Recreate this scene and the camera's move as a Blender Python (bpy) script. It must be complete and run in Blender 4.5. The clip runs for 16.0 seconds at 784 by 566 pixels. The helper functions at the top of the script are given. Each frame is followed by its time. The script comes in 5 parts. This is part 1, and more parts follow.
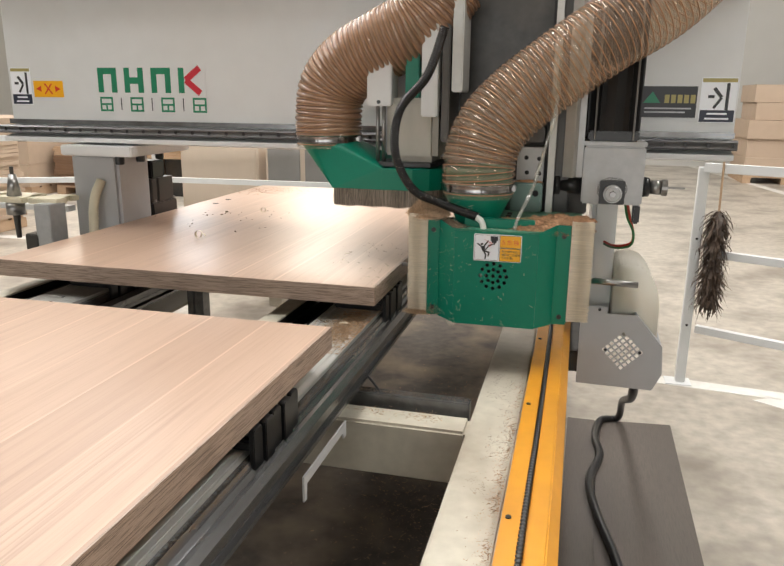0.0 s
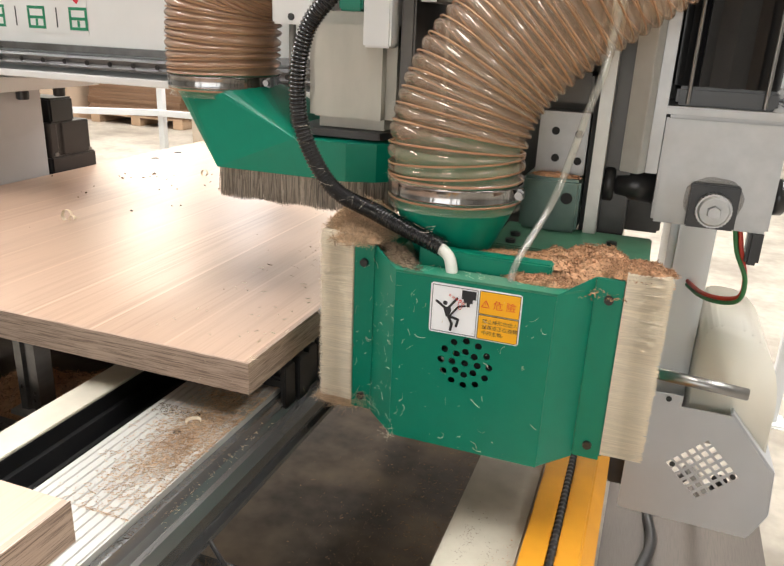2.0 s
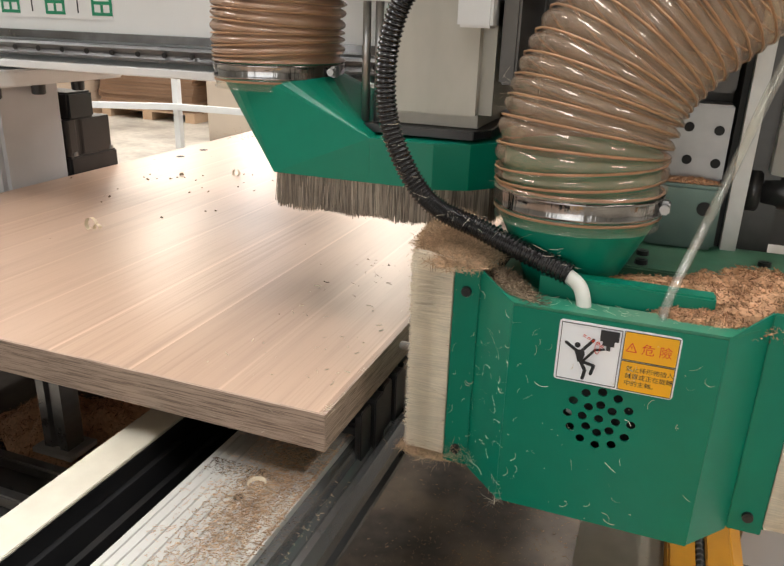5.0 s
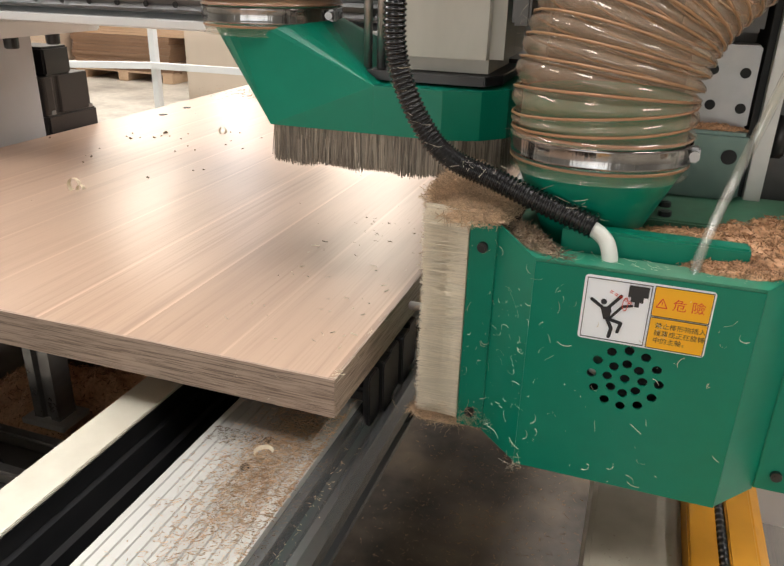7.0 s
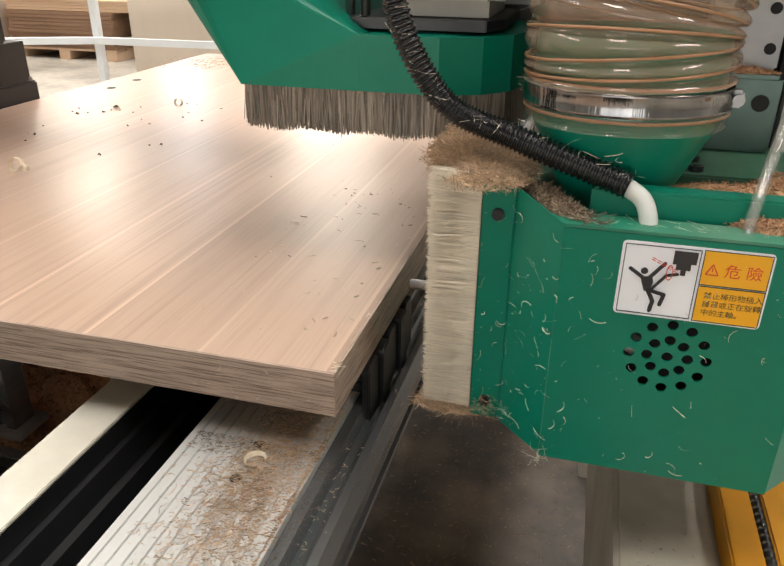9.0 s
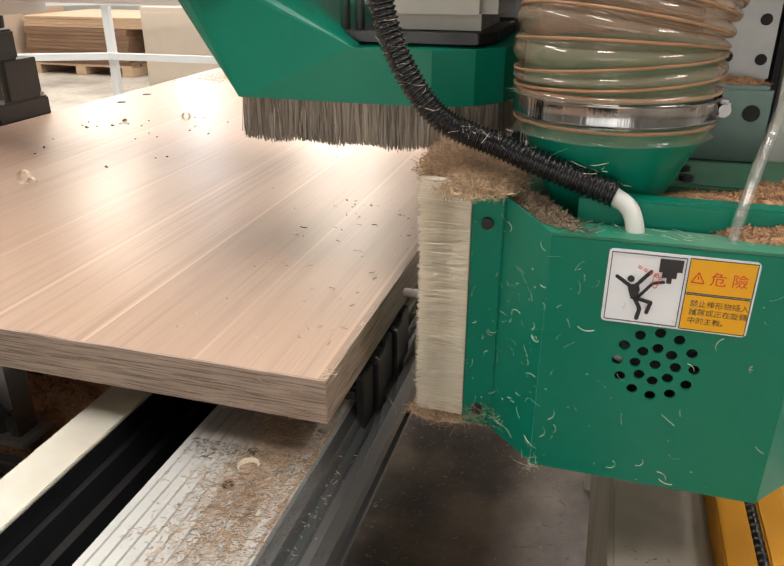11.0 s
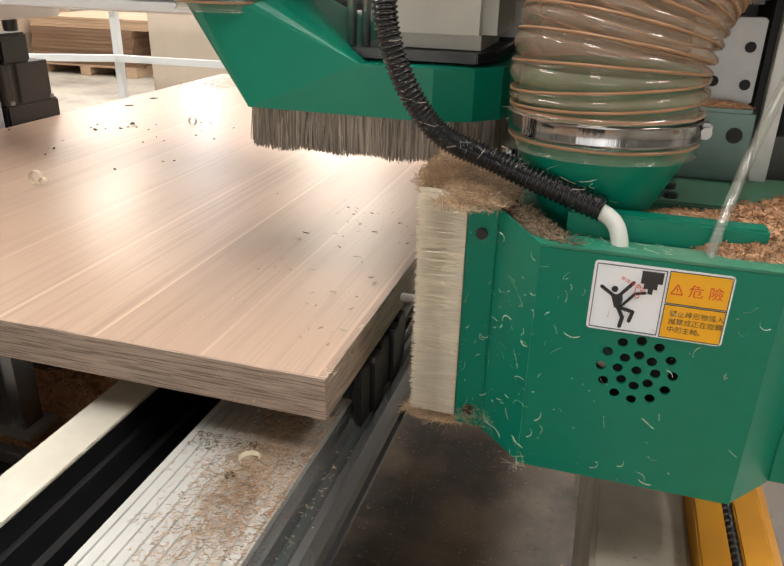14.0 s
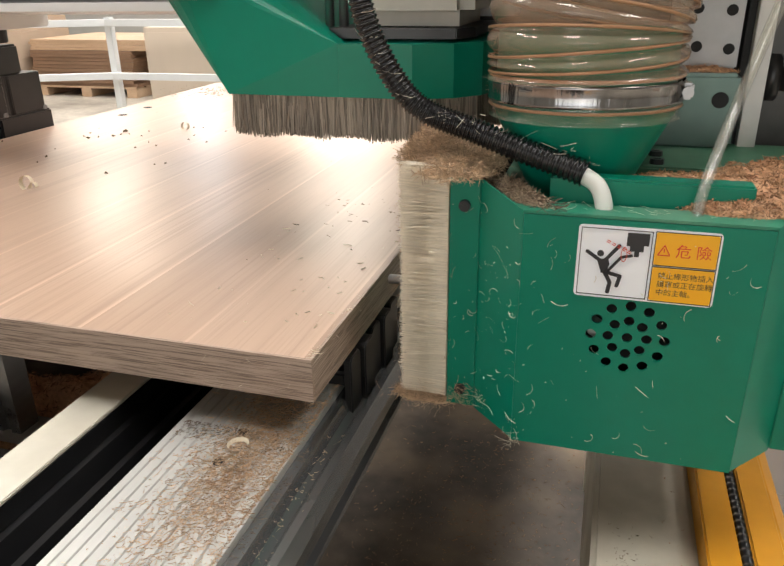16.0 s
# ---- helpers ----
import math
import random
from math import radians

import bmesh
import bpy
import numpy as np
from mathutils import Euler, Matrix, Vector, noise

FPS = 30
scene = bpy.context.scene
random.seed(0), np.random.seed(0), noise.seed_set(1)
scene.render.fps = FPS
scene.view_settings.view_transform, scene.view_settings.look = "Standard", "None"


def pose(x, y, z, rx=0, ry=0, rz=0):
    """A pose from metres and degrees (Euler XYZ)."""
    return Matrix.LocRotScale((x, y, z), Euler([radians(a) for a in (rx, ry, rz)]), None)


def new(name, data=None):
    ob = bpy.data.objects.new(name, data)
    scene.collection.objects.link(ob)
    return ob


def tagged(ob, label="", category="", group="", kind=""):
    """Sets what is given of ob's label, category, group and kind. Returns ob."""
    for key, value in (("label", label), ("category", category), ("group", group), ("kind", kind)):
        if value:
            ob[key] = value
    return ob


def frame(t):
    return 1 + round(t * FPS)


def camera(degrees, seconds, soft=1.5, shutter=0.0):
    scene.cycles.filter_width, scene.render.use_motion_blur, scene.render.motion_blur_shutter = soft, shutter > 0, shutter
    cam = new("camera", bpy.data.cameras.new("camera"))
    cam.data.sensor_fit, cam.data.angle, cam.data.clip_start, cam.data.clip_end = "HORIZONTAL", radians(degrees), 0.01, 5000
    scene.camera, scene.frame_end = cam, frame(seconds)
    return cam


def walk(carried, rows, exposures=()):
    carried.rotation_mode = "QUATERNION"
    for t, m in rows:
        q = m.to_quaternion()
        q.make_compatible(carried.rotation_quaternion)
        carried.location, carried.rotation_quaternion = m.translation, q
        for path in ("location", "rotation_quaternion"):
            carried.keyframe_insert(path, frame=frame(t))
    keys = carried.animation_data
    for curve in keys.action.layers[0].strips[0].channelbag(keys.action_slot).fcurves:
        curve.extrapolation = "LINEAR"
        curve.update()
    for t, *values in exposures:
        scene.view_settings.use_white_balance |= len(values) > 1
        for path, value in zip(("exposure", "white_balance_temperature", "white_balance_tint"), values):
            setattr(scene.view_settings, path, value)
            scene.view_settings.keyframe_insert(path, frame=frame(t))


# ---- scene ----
cam = camera(57.3, 16.0)
PATH = [
    (0, 0, 0, 1.35, 75.38, -0.53, 14.44),
    (0.5, 0.0096, 0.1989, 1.3493, 74.59, -0.86, 14.92),
    (1, 0.0144, 0.4154, 1.3428, 73.31, -1.29, 16.2),
    (1.5, 0.0173, 0.6286, 1.3397, 71.7, -1.82, 17.92),
    (2, 0.0036, 0.8418, 1.3295, 70.24, -2.33, 20.3),
    (2.5, -0.0086, 1.0112, 1.2948, 69.8137, -3.3793, 23.2336),
    (3, -0.0363, 0.9511, 1.3242, 68.1341, -3.0228, 24.744),
    (3.5, -0.0735, 0.9655, 1.3279, 67.9114, -2.5714, 24.9627),
    (6, -0.1681, 0.9683, 1.3001, 70.406, -1.3372, 18.6833),
    (6.5, -0.168, 0.9702, 1.3106, 69.4293, -1.4698, 19.6092),
    (7, -0.1915, 0.9949, 1.2891, 66.5645, -1.4247, 19.2854),
    (7.5, -0.2216, 1.0222, 1.2875, 64.9529, -1.0478, 17.3827),
    (8, -0.2568, 1.0753, 1.2629, 63.9533, -1.1425, 16.0647),
    (8.5, -0.2612, 1.0754, 1.2538, 63.7143, -0.9241, 15.5084),
    (9, -0.2543, 1.0645, 1.2535, 64.6113, -0.43, 15.3999),
    (11.5, -0.2318, 1.0597, 1.2527, 65.637, -0.2879, 16.7646),
    (12, -0.2307, 1.0545, 1.2634, 65.2827, -0.9024, 17.2278),
    (12.5, -0.2303, 1.0483, 1.2819, 64.997, -1.7528, 17.5381),
    (13, -0.2295, 1.0478, 1.2878, 65.0404, -2.0335, 17.4655),
    (13.5, -0.2291, 1.0372, 1.2774, 65.7462, -1.6988, 17.0723),
    (14, -0.2247, 1.0294, 1.2659, 66.1982, -1.3777, 16.7544),
    (14.5, -0.2205, 1.0208, 1.2584, 66.6321, -0.9788, 16.4975),
    (15, -0.2145, 1.0198, 1.2488, 67.0344, -0.3366, 16.403),
    (15.5, -0.2074, 1.033, 1.2265, 67.3832, 1.0307, 16.3096),
    (16, -0.2031, 1.0335, 1.2322, 67.1079, 0.8057, 16.4932),
]
EXPOSURES = [(0.0, -0.47), (0.8, -0.4), (1.5, -0.17), (2.5, 0.3), (3.1, 0.06), (3.7, -0.1), (6.0, -0.18), (16.0, -0.18)]
walk(cam, [(t, pose(x, y, z, rx, ry, rz)) for t, x, y, z, rx, ry, rz in PATH], EXPOSURES)

# ---- world and light ----
world = bpy.data.worlds.new("sky")
scene.world = world
world.use_nodes = True
wn = world.node_tree.nodes
sky = wn.new("ShaderNodeTexSky")
sky.sky_type, sky.sun_disc, sky.sun_elevation, sky.sun_rotation = "NISHITA", False, radians(50), radians(20)
world.node_tree.links.new(sky.outputs[0], wn["Background"].inputs[0])
wn["Background"].inputs[1].default_value = 0.12


def area_lamp(name, m, sx, sy, watts, colour):
    data = bpy.data.lights.new(name, "AREA")
    data.shape, data.size, data.size_y, data.energy, data.color = "RECTANGLE", sx, sy, watts, colour
    ob = new(name, data)
    ob.matrix_world = m
    return ob


# daylight in the roof lights and in the far window band
WARM, DAY = (1.0, 0.93, 0.84), (1.0, 0.97, 0.93)
for lx in (-7.0, -1.2, 4.6):
    area_lamp("roof_light", pose(lx, 5.25, 7.42), 1.3, 12.5, 1020, DAY)
# a wide open gate in the wall behind, unseen, added to light front faces
ADDED_GATE = (-5.0, 3.0, 0.0, 3.4)
area_lamp("added_gate_light", pose(-1.0, -7.95, 1.7, 90), 8.0, 3.4, 250, DAY)
# window: left, right, sill, head, watts, colour
WINDOWS = ((-13.0, -11.0, 5.1, 6.7, 230, (1.0, 0.88, 0.74)), (-9.6, -8.8, 2.6, 5.9, 70, (0.97, 0.98, 1.0)), (-6.6, -4.9, 4.7, 6.2, 240, (1.0, 0.88, 0.74)))
for x0, x1, z0, z1, watts, tint in WINDOWS:
    area_lamp("window_light", pose((x0 + x1) / 2, 15.9, (z0 + z1) / 2, 90, 0, 180), x1 - x0, z1 - z0, watts, tint)


# ---- materials ----
def material(name, colour, rough=0.5, metal=0.0, vary=0.12, scale=30.0, bump=0.0, stretch=(1, 1, 1), second=None, amount=0.35, coat=0.0, spec=0.5, island=0.0):
    m = bpy.data.materials.new(name)
    m.use_nodes = True
    n, l = m.node_tree.nodes, m.node_tree.links
    b = n["Principled BSDF"]
    b.inputs["Roughness"].default_value, b.inputs["Metallic"].default_value = rough, metal
    b.inputs["Coat Weight"].default_value = coat
    b.inputs["Specular IOR Level"].default_value = spec
    co = n.new("ShaderNodeTexCoord")
    mp = n.new("ShaderNodeMapping")
    mp.inputs["Scale"].default_value = stretch
    l.new(co.outputs["Object"], mp.inputs[0])
    fine, broad = n.new("ShaderNodeTexNoise"), n.new("ShaderNodeTexNoise")
    fine.inputs["Scale"].default_value, fine.inputs["Detail"].default_value = scale, 6
    broad.inputs["Scale"].default_value, broad.inputs["Detail"].default_value = scale * 0.13, 4
    l.new(mp.outputs[0], fine.inputs[0]), l.new(mp.outputs[0], broad.inputs[0])
    ramp = n.new("ShaderNodeMix")
    ramp.data_type = "RGBA"
    dark = [c * (1 - vary * 1.6) for c in colour]
    light = [min(1, c * (1 + vary)) for c in colour]
    ramp.inputs["A"].default_value, ramp.inputs["B"].default_value = (*dark, 1), (*light, 1)
    l.new(fine.outputs[0], ramp.inputs["Factor"])
    mix = n.new("ShaderNodeMix")
    mix.data_type = "RGBA"
    mix.inputs["B"].default_value = (*(second or dark), 1)
    cr = n.new("ShaderNodeMapRange")
    cr.inputs["From Min"].default_value, cr.inputs["From Max"].default_value, cr.inputs["To Max"].default_value = 0.45, 0.75, amount
    l.new(broad.outputs[0], cr.inputs[0])
    l.new(cr.outputs[0], mix.inputs["Factor"]), l.new(ramp.outputs["Result"], mix.inputs["A"])
    tone = mix.outputs["Result"]
    if island:
        geo, mr, hs = n.new("ShaderNodeNewGeometry"), n.new("ShaderNodeMapRange"), n.new("ShaderNodeHueSaturation")
        mr.inputs["To Min"].default_value, mr.inputs["To Max"].default_value = 1 - island, 1 + island
        l.new(geo.outputs["Random Per Island"], mr.inputs[0]), l.new(mr.outputs[0], hs.inputs["Value"]), l.new(tone, hs.inputs["Color"])
        tone = hs.outputs[0]
    l.new(tone, b.inputs["Base Color"])
    rr = n.new("ShaderNodeMapRange")
    rr.inputs["To Min"].default_value, rr.inputs["To Max"].default_value = max(0.02, rough - 0.08), min(1, rough + 0.1)
    l.new(broad.outputs[0], rr.inputs[0]), l.new(rr.outputs[0], b.inputs["Roughness"])
    if bump:
        bp = n.new("ShaderNodeBump")
        bp.inputs["Strength"].default_value, bp.inputs["Distance"].default_value = bump, 0.002
        l.new(fine.outputs[0], bp.inputs["Height"]), l.new(bp.outputs[0], b.inputs["Normal"])
    return m


def see_through(m, clear, tint=(1, 1, 1), rough=0.08):
    """Lets a share of the light pass straight through the material, with a glossy skin."""
    n, l = m.node_tree.nodes, m.node_tree.links
    out, b = n["Material Output"], n["Principled BSDF"]
    t, x = n.new("ShaderNodeBsdfTransparent"), n.new("ShaderNodeMixShader")
    t.inputs[0].default_value = (*tint, 1)
    x.inputs[0].default_value = clear
    l.new(b.outputs[0], x.inputs[1]), l.new(t.outputs[0], x.inputs[2])
    g, f, y = n.new("ShaderNodeBsdfGlossy"), n.new("ShaderNodeLayerWeight"), n.new("ShaderNodeMixShader")
    e = n.new("ShaderNodeMath")
    e.operation = "POWER"
    e.inputs[1].default_value = 3.0
    q = n.new("ShaderNodeMapRange")
    q.inputs["To Min"].default_value, q.inputs["To Max"].default_value = 0.04, 0.6
    g.inputs["Roughness"].default_value = rough
    f.inputs[0].default_value = 0.5
    l.new(f.outputs["Facing"], e.inputs[0]), l.new(e.outputs[0], q.inputs[0]), l.new(q.outputs[0], y.inputs[0]), l.new(x.outputs[0], y.inputs[1]), l.new(g.outputs[0], y.inputs[2])
    l.new(y.outputs[0], out.inputs[0])
    return m


def wood(name, along, across, base, pale, dark, rough, bands, grain=0.42):
    """Oak veneer: grain drawn out along one axis, streaks, and bands across another axis."""
    m = bpy.data.materials.new(name)
    m.use_nodes = True
    n, l = m.node_tree.nodes, m.node_tree.links
    b = n["Principled BSDF"]
    co = n.new("ShaderNodeTexCoord")

    def stretched(s_along, s_across):
        mp = n.new("ShaderNodeMapping")
        s = [s_across] * 3
        s[along] = s_along
        mp.inputs["Scale"].default_value = s
        l.new(co.outputs["Object"], mp.inputs[0])
        return mp

    def noise_of(mp, scale, detail=5):
        t = n.new("ShaderNodeTexNoise")
        t.inputs["Scale"].default_value, t.inputs["Detail"].default_value = scale, detail
        l.new(mp.outputs[0], t.inputs[0])
        return t

    def mix(a, bb, fac):
        x = n.new("ShaderNodeMix")
        x.data_type = "RGBA"
        for key, v in (("A", a), ("B", bb)):
            if isinstance(v, tuple):
                x.inputs[key].default_value = (*v, 1)
            else:
                l.new(v, x.inputs[key])
        l.new(fac, x.inputs["Factor"])
        return x.outputs["Result"]

    def ranged(v, a, bb, c=0.0, d=1.0):
        r = n.new("ShaderNodeMapRange")
        r.inputs["From Min"].default_value, r.inputs["From Max"].default_value = a, bb
        r.inputs["To Min"].default_value, r.inputs["To Max"].default_value = c, d
        l.new(v, r.inputs[0])
        return r.outputs[0]

    fine = noise_of(stretched(2.2, 130) if bands else stretched(7, 330), 3.0, 8)
    fine.inputs["Distortion"].default_value = 0.25
    streak = noise_of(stretched(0.9, 17) if bands else stretched(5, 90), 3.0, 4)
    cloud = noise_of(stretched(0.6, 2.5), 2.0, 3)
    c = mix(base, pale, ranged(cloud.outputs[0], 0.35, 0.7))
    c = mix(c, dark, ranged(streak.outputs[0], 0.5, 0.8, 0, 0.36))
    c = mix(c, dark, ranged(fine.outputs[0], 0.50, 0.70, 0, grain) if bands else ranged(fine.outputs[0], 0.49, 0.6, 0, grain))
    if bands:
        figure = noise_of(stretched(0.7, 42), 3.0, 6)
        figure.inputs["Distortion"].default_value = 0.6
        where = noise_of(stretched(0.8, 4.5), 1.6, 2)
        k = n.new("ShaderNodeMath")
        k.operation = "MULTIPLY"
        l.new(ranged(figure.outputs[0], 0.5, 0.64, 0, 0.42), k.inputs[0]), l.new(ranged(where.outputs[0], 0.42, 0.62), k.inputs[1])
        c = mix(c, dark, k.outputs[0])
    if bands:
        sep = n.new("ShaderNodeSeparateXYZ")
        l.new(co.outputs["Object"], sep.inputs[0])
        k = n.new("ShaderNodeMath")
        k.operation = "DIVIDE"
        k.inputs[1].default_value = bands
        shift = n.new("ShaderNodeMath")
        shift.inputs[1].default_value = 0.6906
        l.new(sep.outputs[across], shift.inputs[0]), l.new(shift.outputs[0], k.inputs[0])
        fl, fr, wnz = n.new("ShaderNodeMath"), n.new("ShaderNodeMath"), n.new("ShaderNodeTexWhiteNoise")
        fl.operation, fr.operation, wnz.noise_dimensions = "FLOOR", "FRACT", "1D"
        l.new(k.outputs[0], fl.inputs[0]), l.new(k.outputs[0], fr.inputs[0]), l.new(fl.outputs[0], wnz.inputs["W"])
        c = mix(c, dark, ranged(wnz.outputs["Value"], 0, 1, 0, 0.5))
        worn = noise_of(stretched(1.2, 3.0), 1.0, 2)
        line = n.new("ShaderNodeMath")
        line.operation = "MULTIPLY"
        l.new(ranged(fr.outputs[0], 0.955, 0.98, 0, 1), line.inputs[0]), l.new(ranged(worn.outputs[0], 0.4, 0.6, 0.3, 0.68), line.inputs[1])
        line = line.outputs[0]
        c = mix(c, tuple(min(1, v * 1.18) for v in pale), line)
    l.new(c, b.inputs["Base Color"])
    b.inputs["Specular IOR Level"].default_value = 0.55
    l.new(ranged(cloud.outputs[0], 0.3, 0.7, rough - 0.03, rough + 0.05), b.inputs["Roughness"])
    bp = n.new("ShaderNodeBump")
    bp.inputs["Strength"].default_value, bp.inputs["Distance"].default_value = 0.025 if bands else 0.08, 0.001
    l.new(fine.outputs[0], bp.inputs["Height"]), l.new(bp.outputs[0], b.inputs["Normal"])
    return m


OAK = wood("oak_veneer", 1, 0, (0.485, 0.335, 0.245), (0.555, 0.395, 0.298), (0.30, 0.19, 0.13), 0.335, 0.121, 0.24)
OAK_END = wood("oak_edge", 0, 2, (0.42, 0.31, 0.24), (0.49, 0.37, 0.295), (0.12, 0.08, 0.06), 0.5, 0, 0.75)
OAK_SIDE = wood("oak_side", 1, 2, (0.42, 0.31, 0.24), (0.49, 0.37, 0.295), (0.12, 0.08, 0.06), 0.5, 0, 0.75)
RAW = wood("raw_board", 0, 2, (0.46, 0.31, 0.19), (0.55, 0.39, 0.26), (0.33, 0.2, 0.12), 0.6, 0)
BROWNBOARD = wood("brown_board", 0, 2, (0.2, 0.115, 0.065), (0.26, 0.15, 0.09), (0.12, 0.065, 0.035), 0.6, 0)
FLOORPLANK = wood("grey_plank", 1, 0, (0.085, 0.068, 0.056), (0.115, 0.092, 0.076), (0.05, 0.04, 0.033), 0.55, 0)
GREEN = material("green_enamel", (0.001, 0.195, 0.122), 0.33, vary=0.06, scale=60, second=(0.003, 0.16, 0.1), amount=0.5, spec=0.28)
GREEN_LIP = material("powdery_green_enamel", (0.02, 0.205, 0.125), 0.45, vary=0.15, scale=90, second=(0.17, 0.29, 0.2), amount=0.7, spec=0.3)
GREEN_DUST = material("dusty_green", (0.05, 0.17, 0.105), 0.5, vary=0.2, scale=70, second=(0.17, 0.2, 0.15), amount=0.6)
# dusty bed enamel, toned darker also for the gantry's shade
CREAM_BED = material("dusty_shaded_cream_enamel", (0.55, 0.51, 0.42), 0.5, vary=0.15, scale=34, second=(0.24, 0.185, 0.13), amount=0.8)
CABLE_W = material("white_cable_sheath", (0.68, 0.68, 0.63), 0.4, vary=0.05, scale=40)
CREAM = material("cream_enamel", (0.6, 0.57, 0.48), 0.45, vary=0.1, scale=40, second=(0.3, 0.24, 0.17), amount=0.6)
WHITE = material("white_enamel", (0.72, 0.735, 0.74), 0.4, vary=0.04, scale=14, second=(0.6, 0.59, 0.56), amount=0.35)
GREYPAINT = material("grey_enamel", (0.49, 0.505, 0.53), 0.42, vary=0.05, scale=20, second=(0.42, 0.42, 0.42), amount=0.4)
YELLOW = material("yellow_enamel", (0.68, 0.3, 0.015), 0.42, vary=0.12, scale=25, second=(0.4, 0.175, 0.025), amount=0.75)
STEEL = material("ground_steel", (0.34, 0.335, 0.33), 0.3, 0.9, vary=0.15, scale=80, second=(0.25, 0.24, 0.23), amount=0.4)
PLATE = material("grey_steel_plate", (0.44, 0.445, 0.45), 0.42, 0.3, vary=0.12, scale=50, second=(0.36, 0.33, 0.29), amount=0.55)
STAINED = material("stained_grey_casting", (0.47, 0.455, 0.40), 0.5, vary=0.14, scale=28, stretch=(1, 1, 0.45), second=(0.2, 0.175, 0.135), amount=0.85, bump=0.1)
RAILSTEEL = material("rail_steel", (0.17, 0.17, 0.175), 0.42, 0.6, vary=0.12, scale=60, second=(0.24, 0.23, 0.22), amount=0.4)
RUST = see_through(material("brown_stain", (0.2, 0.13, 0.07), 0.7, vary=0.3, scale=120), 0.8)
# stretched colour noise paints reflection streaks round the polished band
CHROME = material("reflection_streaked_band", (0.31, 0.30, 0.295), 0.07, 1.0, vary=0.4, scale=70, stretch=(1, 1, 0.05), bump=0.9)
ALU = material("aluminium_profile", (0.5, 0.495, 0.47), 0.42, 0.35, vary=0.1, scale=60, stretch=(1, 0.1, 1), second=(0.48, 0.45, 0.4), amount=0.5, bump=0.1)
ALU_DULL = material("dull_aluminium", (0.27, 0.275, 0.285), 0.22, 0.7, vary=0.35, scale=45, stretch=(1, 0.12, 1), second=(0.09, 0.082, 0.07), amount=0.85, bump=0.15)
DARKSTEEL = material("dark_steel", (0.06, 0.058, 0.055), 0.4, 0.4, vary=0.3, scale=40, second=(0.12, 0.1, 0.08), amount=0.5)
BLACK = material("black_plastic", (0.012, 0.012, 0.013), 0.32, vary=0.25, scale=50, second=(0.03, 0.027, 0.025), amount=0.4)
DARKGREEN = material("dark_green_steel", (0.1, 0.15, 0.13), 0.3, 0.6, vary=0.15, scale=30, second=(0.16, 0.2, 0.18), amount=0.6)
BLACK_GLOSS = material("glossy_black_conduit", (0.012, 0.012, 0.013), 0.12, vary=0.2, scale=50, second=(0.03, 0.027, 0.025), amount=0.4)
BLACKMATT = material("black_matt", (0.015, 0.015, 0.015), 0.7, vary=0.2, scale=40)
BRISTLE = material("cream_bristle", (0.84, 0.75, 0.605), 0.75, vary=0.06, scale=40, stretch=(0.12, 1, 1.6), second=(0.7, 0.63, 0.5), amount=0.5, island=0.13)
BRISTLE2 = material("grey_bristle", (0.33, 0.28, 0.225), 0.7, vary=0.45, scale=60, stretch=(2, 2, 0.15), second=(0.085, 0.07, 0.06), amount=0.85, island=0.55)
CHIP = material("wood_chip", (0.52, 0.31, 0.18), 0.75, vary=0.35, scale=160, second=(0.38, 0.2, 0.11), amount=0.6, island=0.5)
SHAVING = material("pale_shaving", (0.78, 0.7, 0.55), 0.7, vary=0.25, scale=120, second=(0.5, 0.36, 0.23), amount=0.5, island=0.25)
STRAW = material("brown_shaving", (0.6, 0.43, 0.28), 0.75, vary=0.3, scale=150, second=(0.42, 0.27, 0.16), amount=0.6, island=0.35)
STRAW_DULL = material("grey_brown_shaving", (0.4, 0.3, 0.21), 0.8, vary=0.35, scale=150, second=(0.26, 0.18, 0.12), amount=0.6, island=0.4)
HOSE = see_through(material("amber_hose", (0.66, 0.47, 0.34), 0.25, vary=0.15, scale=40, second=(0.48, 0.3, 0.2), amount=0.6), 0.7, (0.95, 0.9, 0.8), 0.1)
HOSE_DUSTY = see_through(material("dusty_hose", (0.46, 0.28, 0.18), 0.35, vary=0.2, scale=40, second=(0.3, 0.17, 0.11), amount=0.7), 0.3, (0.9, 0.75, 0.6), 0.15)
HOSE_END = see_through(material("clear_hose_end", (0.5, 0.46, 0.36), 0.15, vary=0.1, scale=40), 0.82, (0.95, 0.93, 0.86))
WIRE = material("copper_coil", (0.42, 0.24, 0.13), 0.35, 0.2, vary=0.15, scale=60)
CLEAR = see_through(material("clear_tube", (0.8, 0.8, 0.77), 0.1, vary=0.03), 0.9, (0.97, 0.97, 0.95), 0.05)
CONCRETE = material("concrete_floor", (0.46, 0.415, 0.35), 0.36, vary=0.34, scale=16, second=(0.17, 0.142, 0.115), amount=1.0, bump=0.08)
SOIL_SHADE = material("dirty_shaded_floor", (0.075, 0.058, 0.044), 0.7, vary=0.5, scale=26, second=(0.25, 0.185, 0.125), amount=0.95, bump=0.4)
PAINT = material("worn_white_line", (0.72, 0.7, 0.66), 0.5, vary=0.1, scale=30, second=(0.45, 0.42, 0.38), amount=0.4)
WALL = material("white_wall", (0.5, 0.49, 0.46), 0.7, vary=0.04, scale=3)
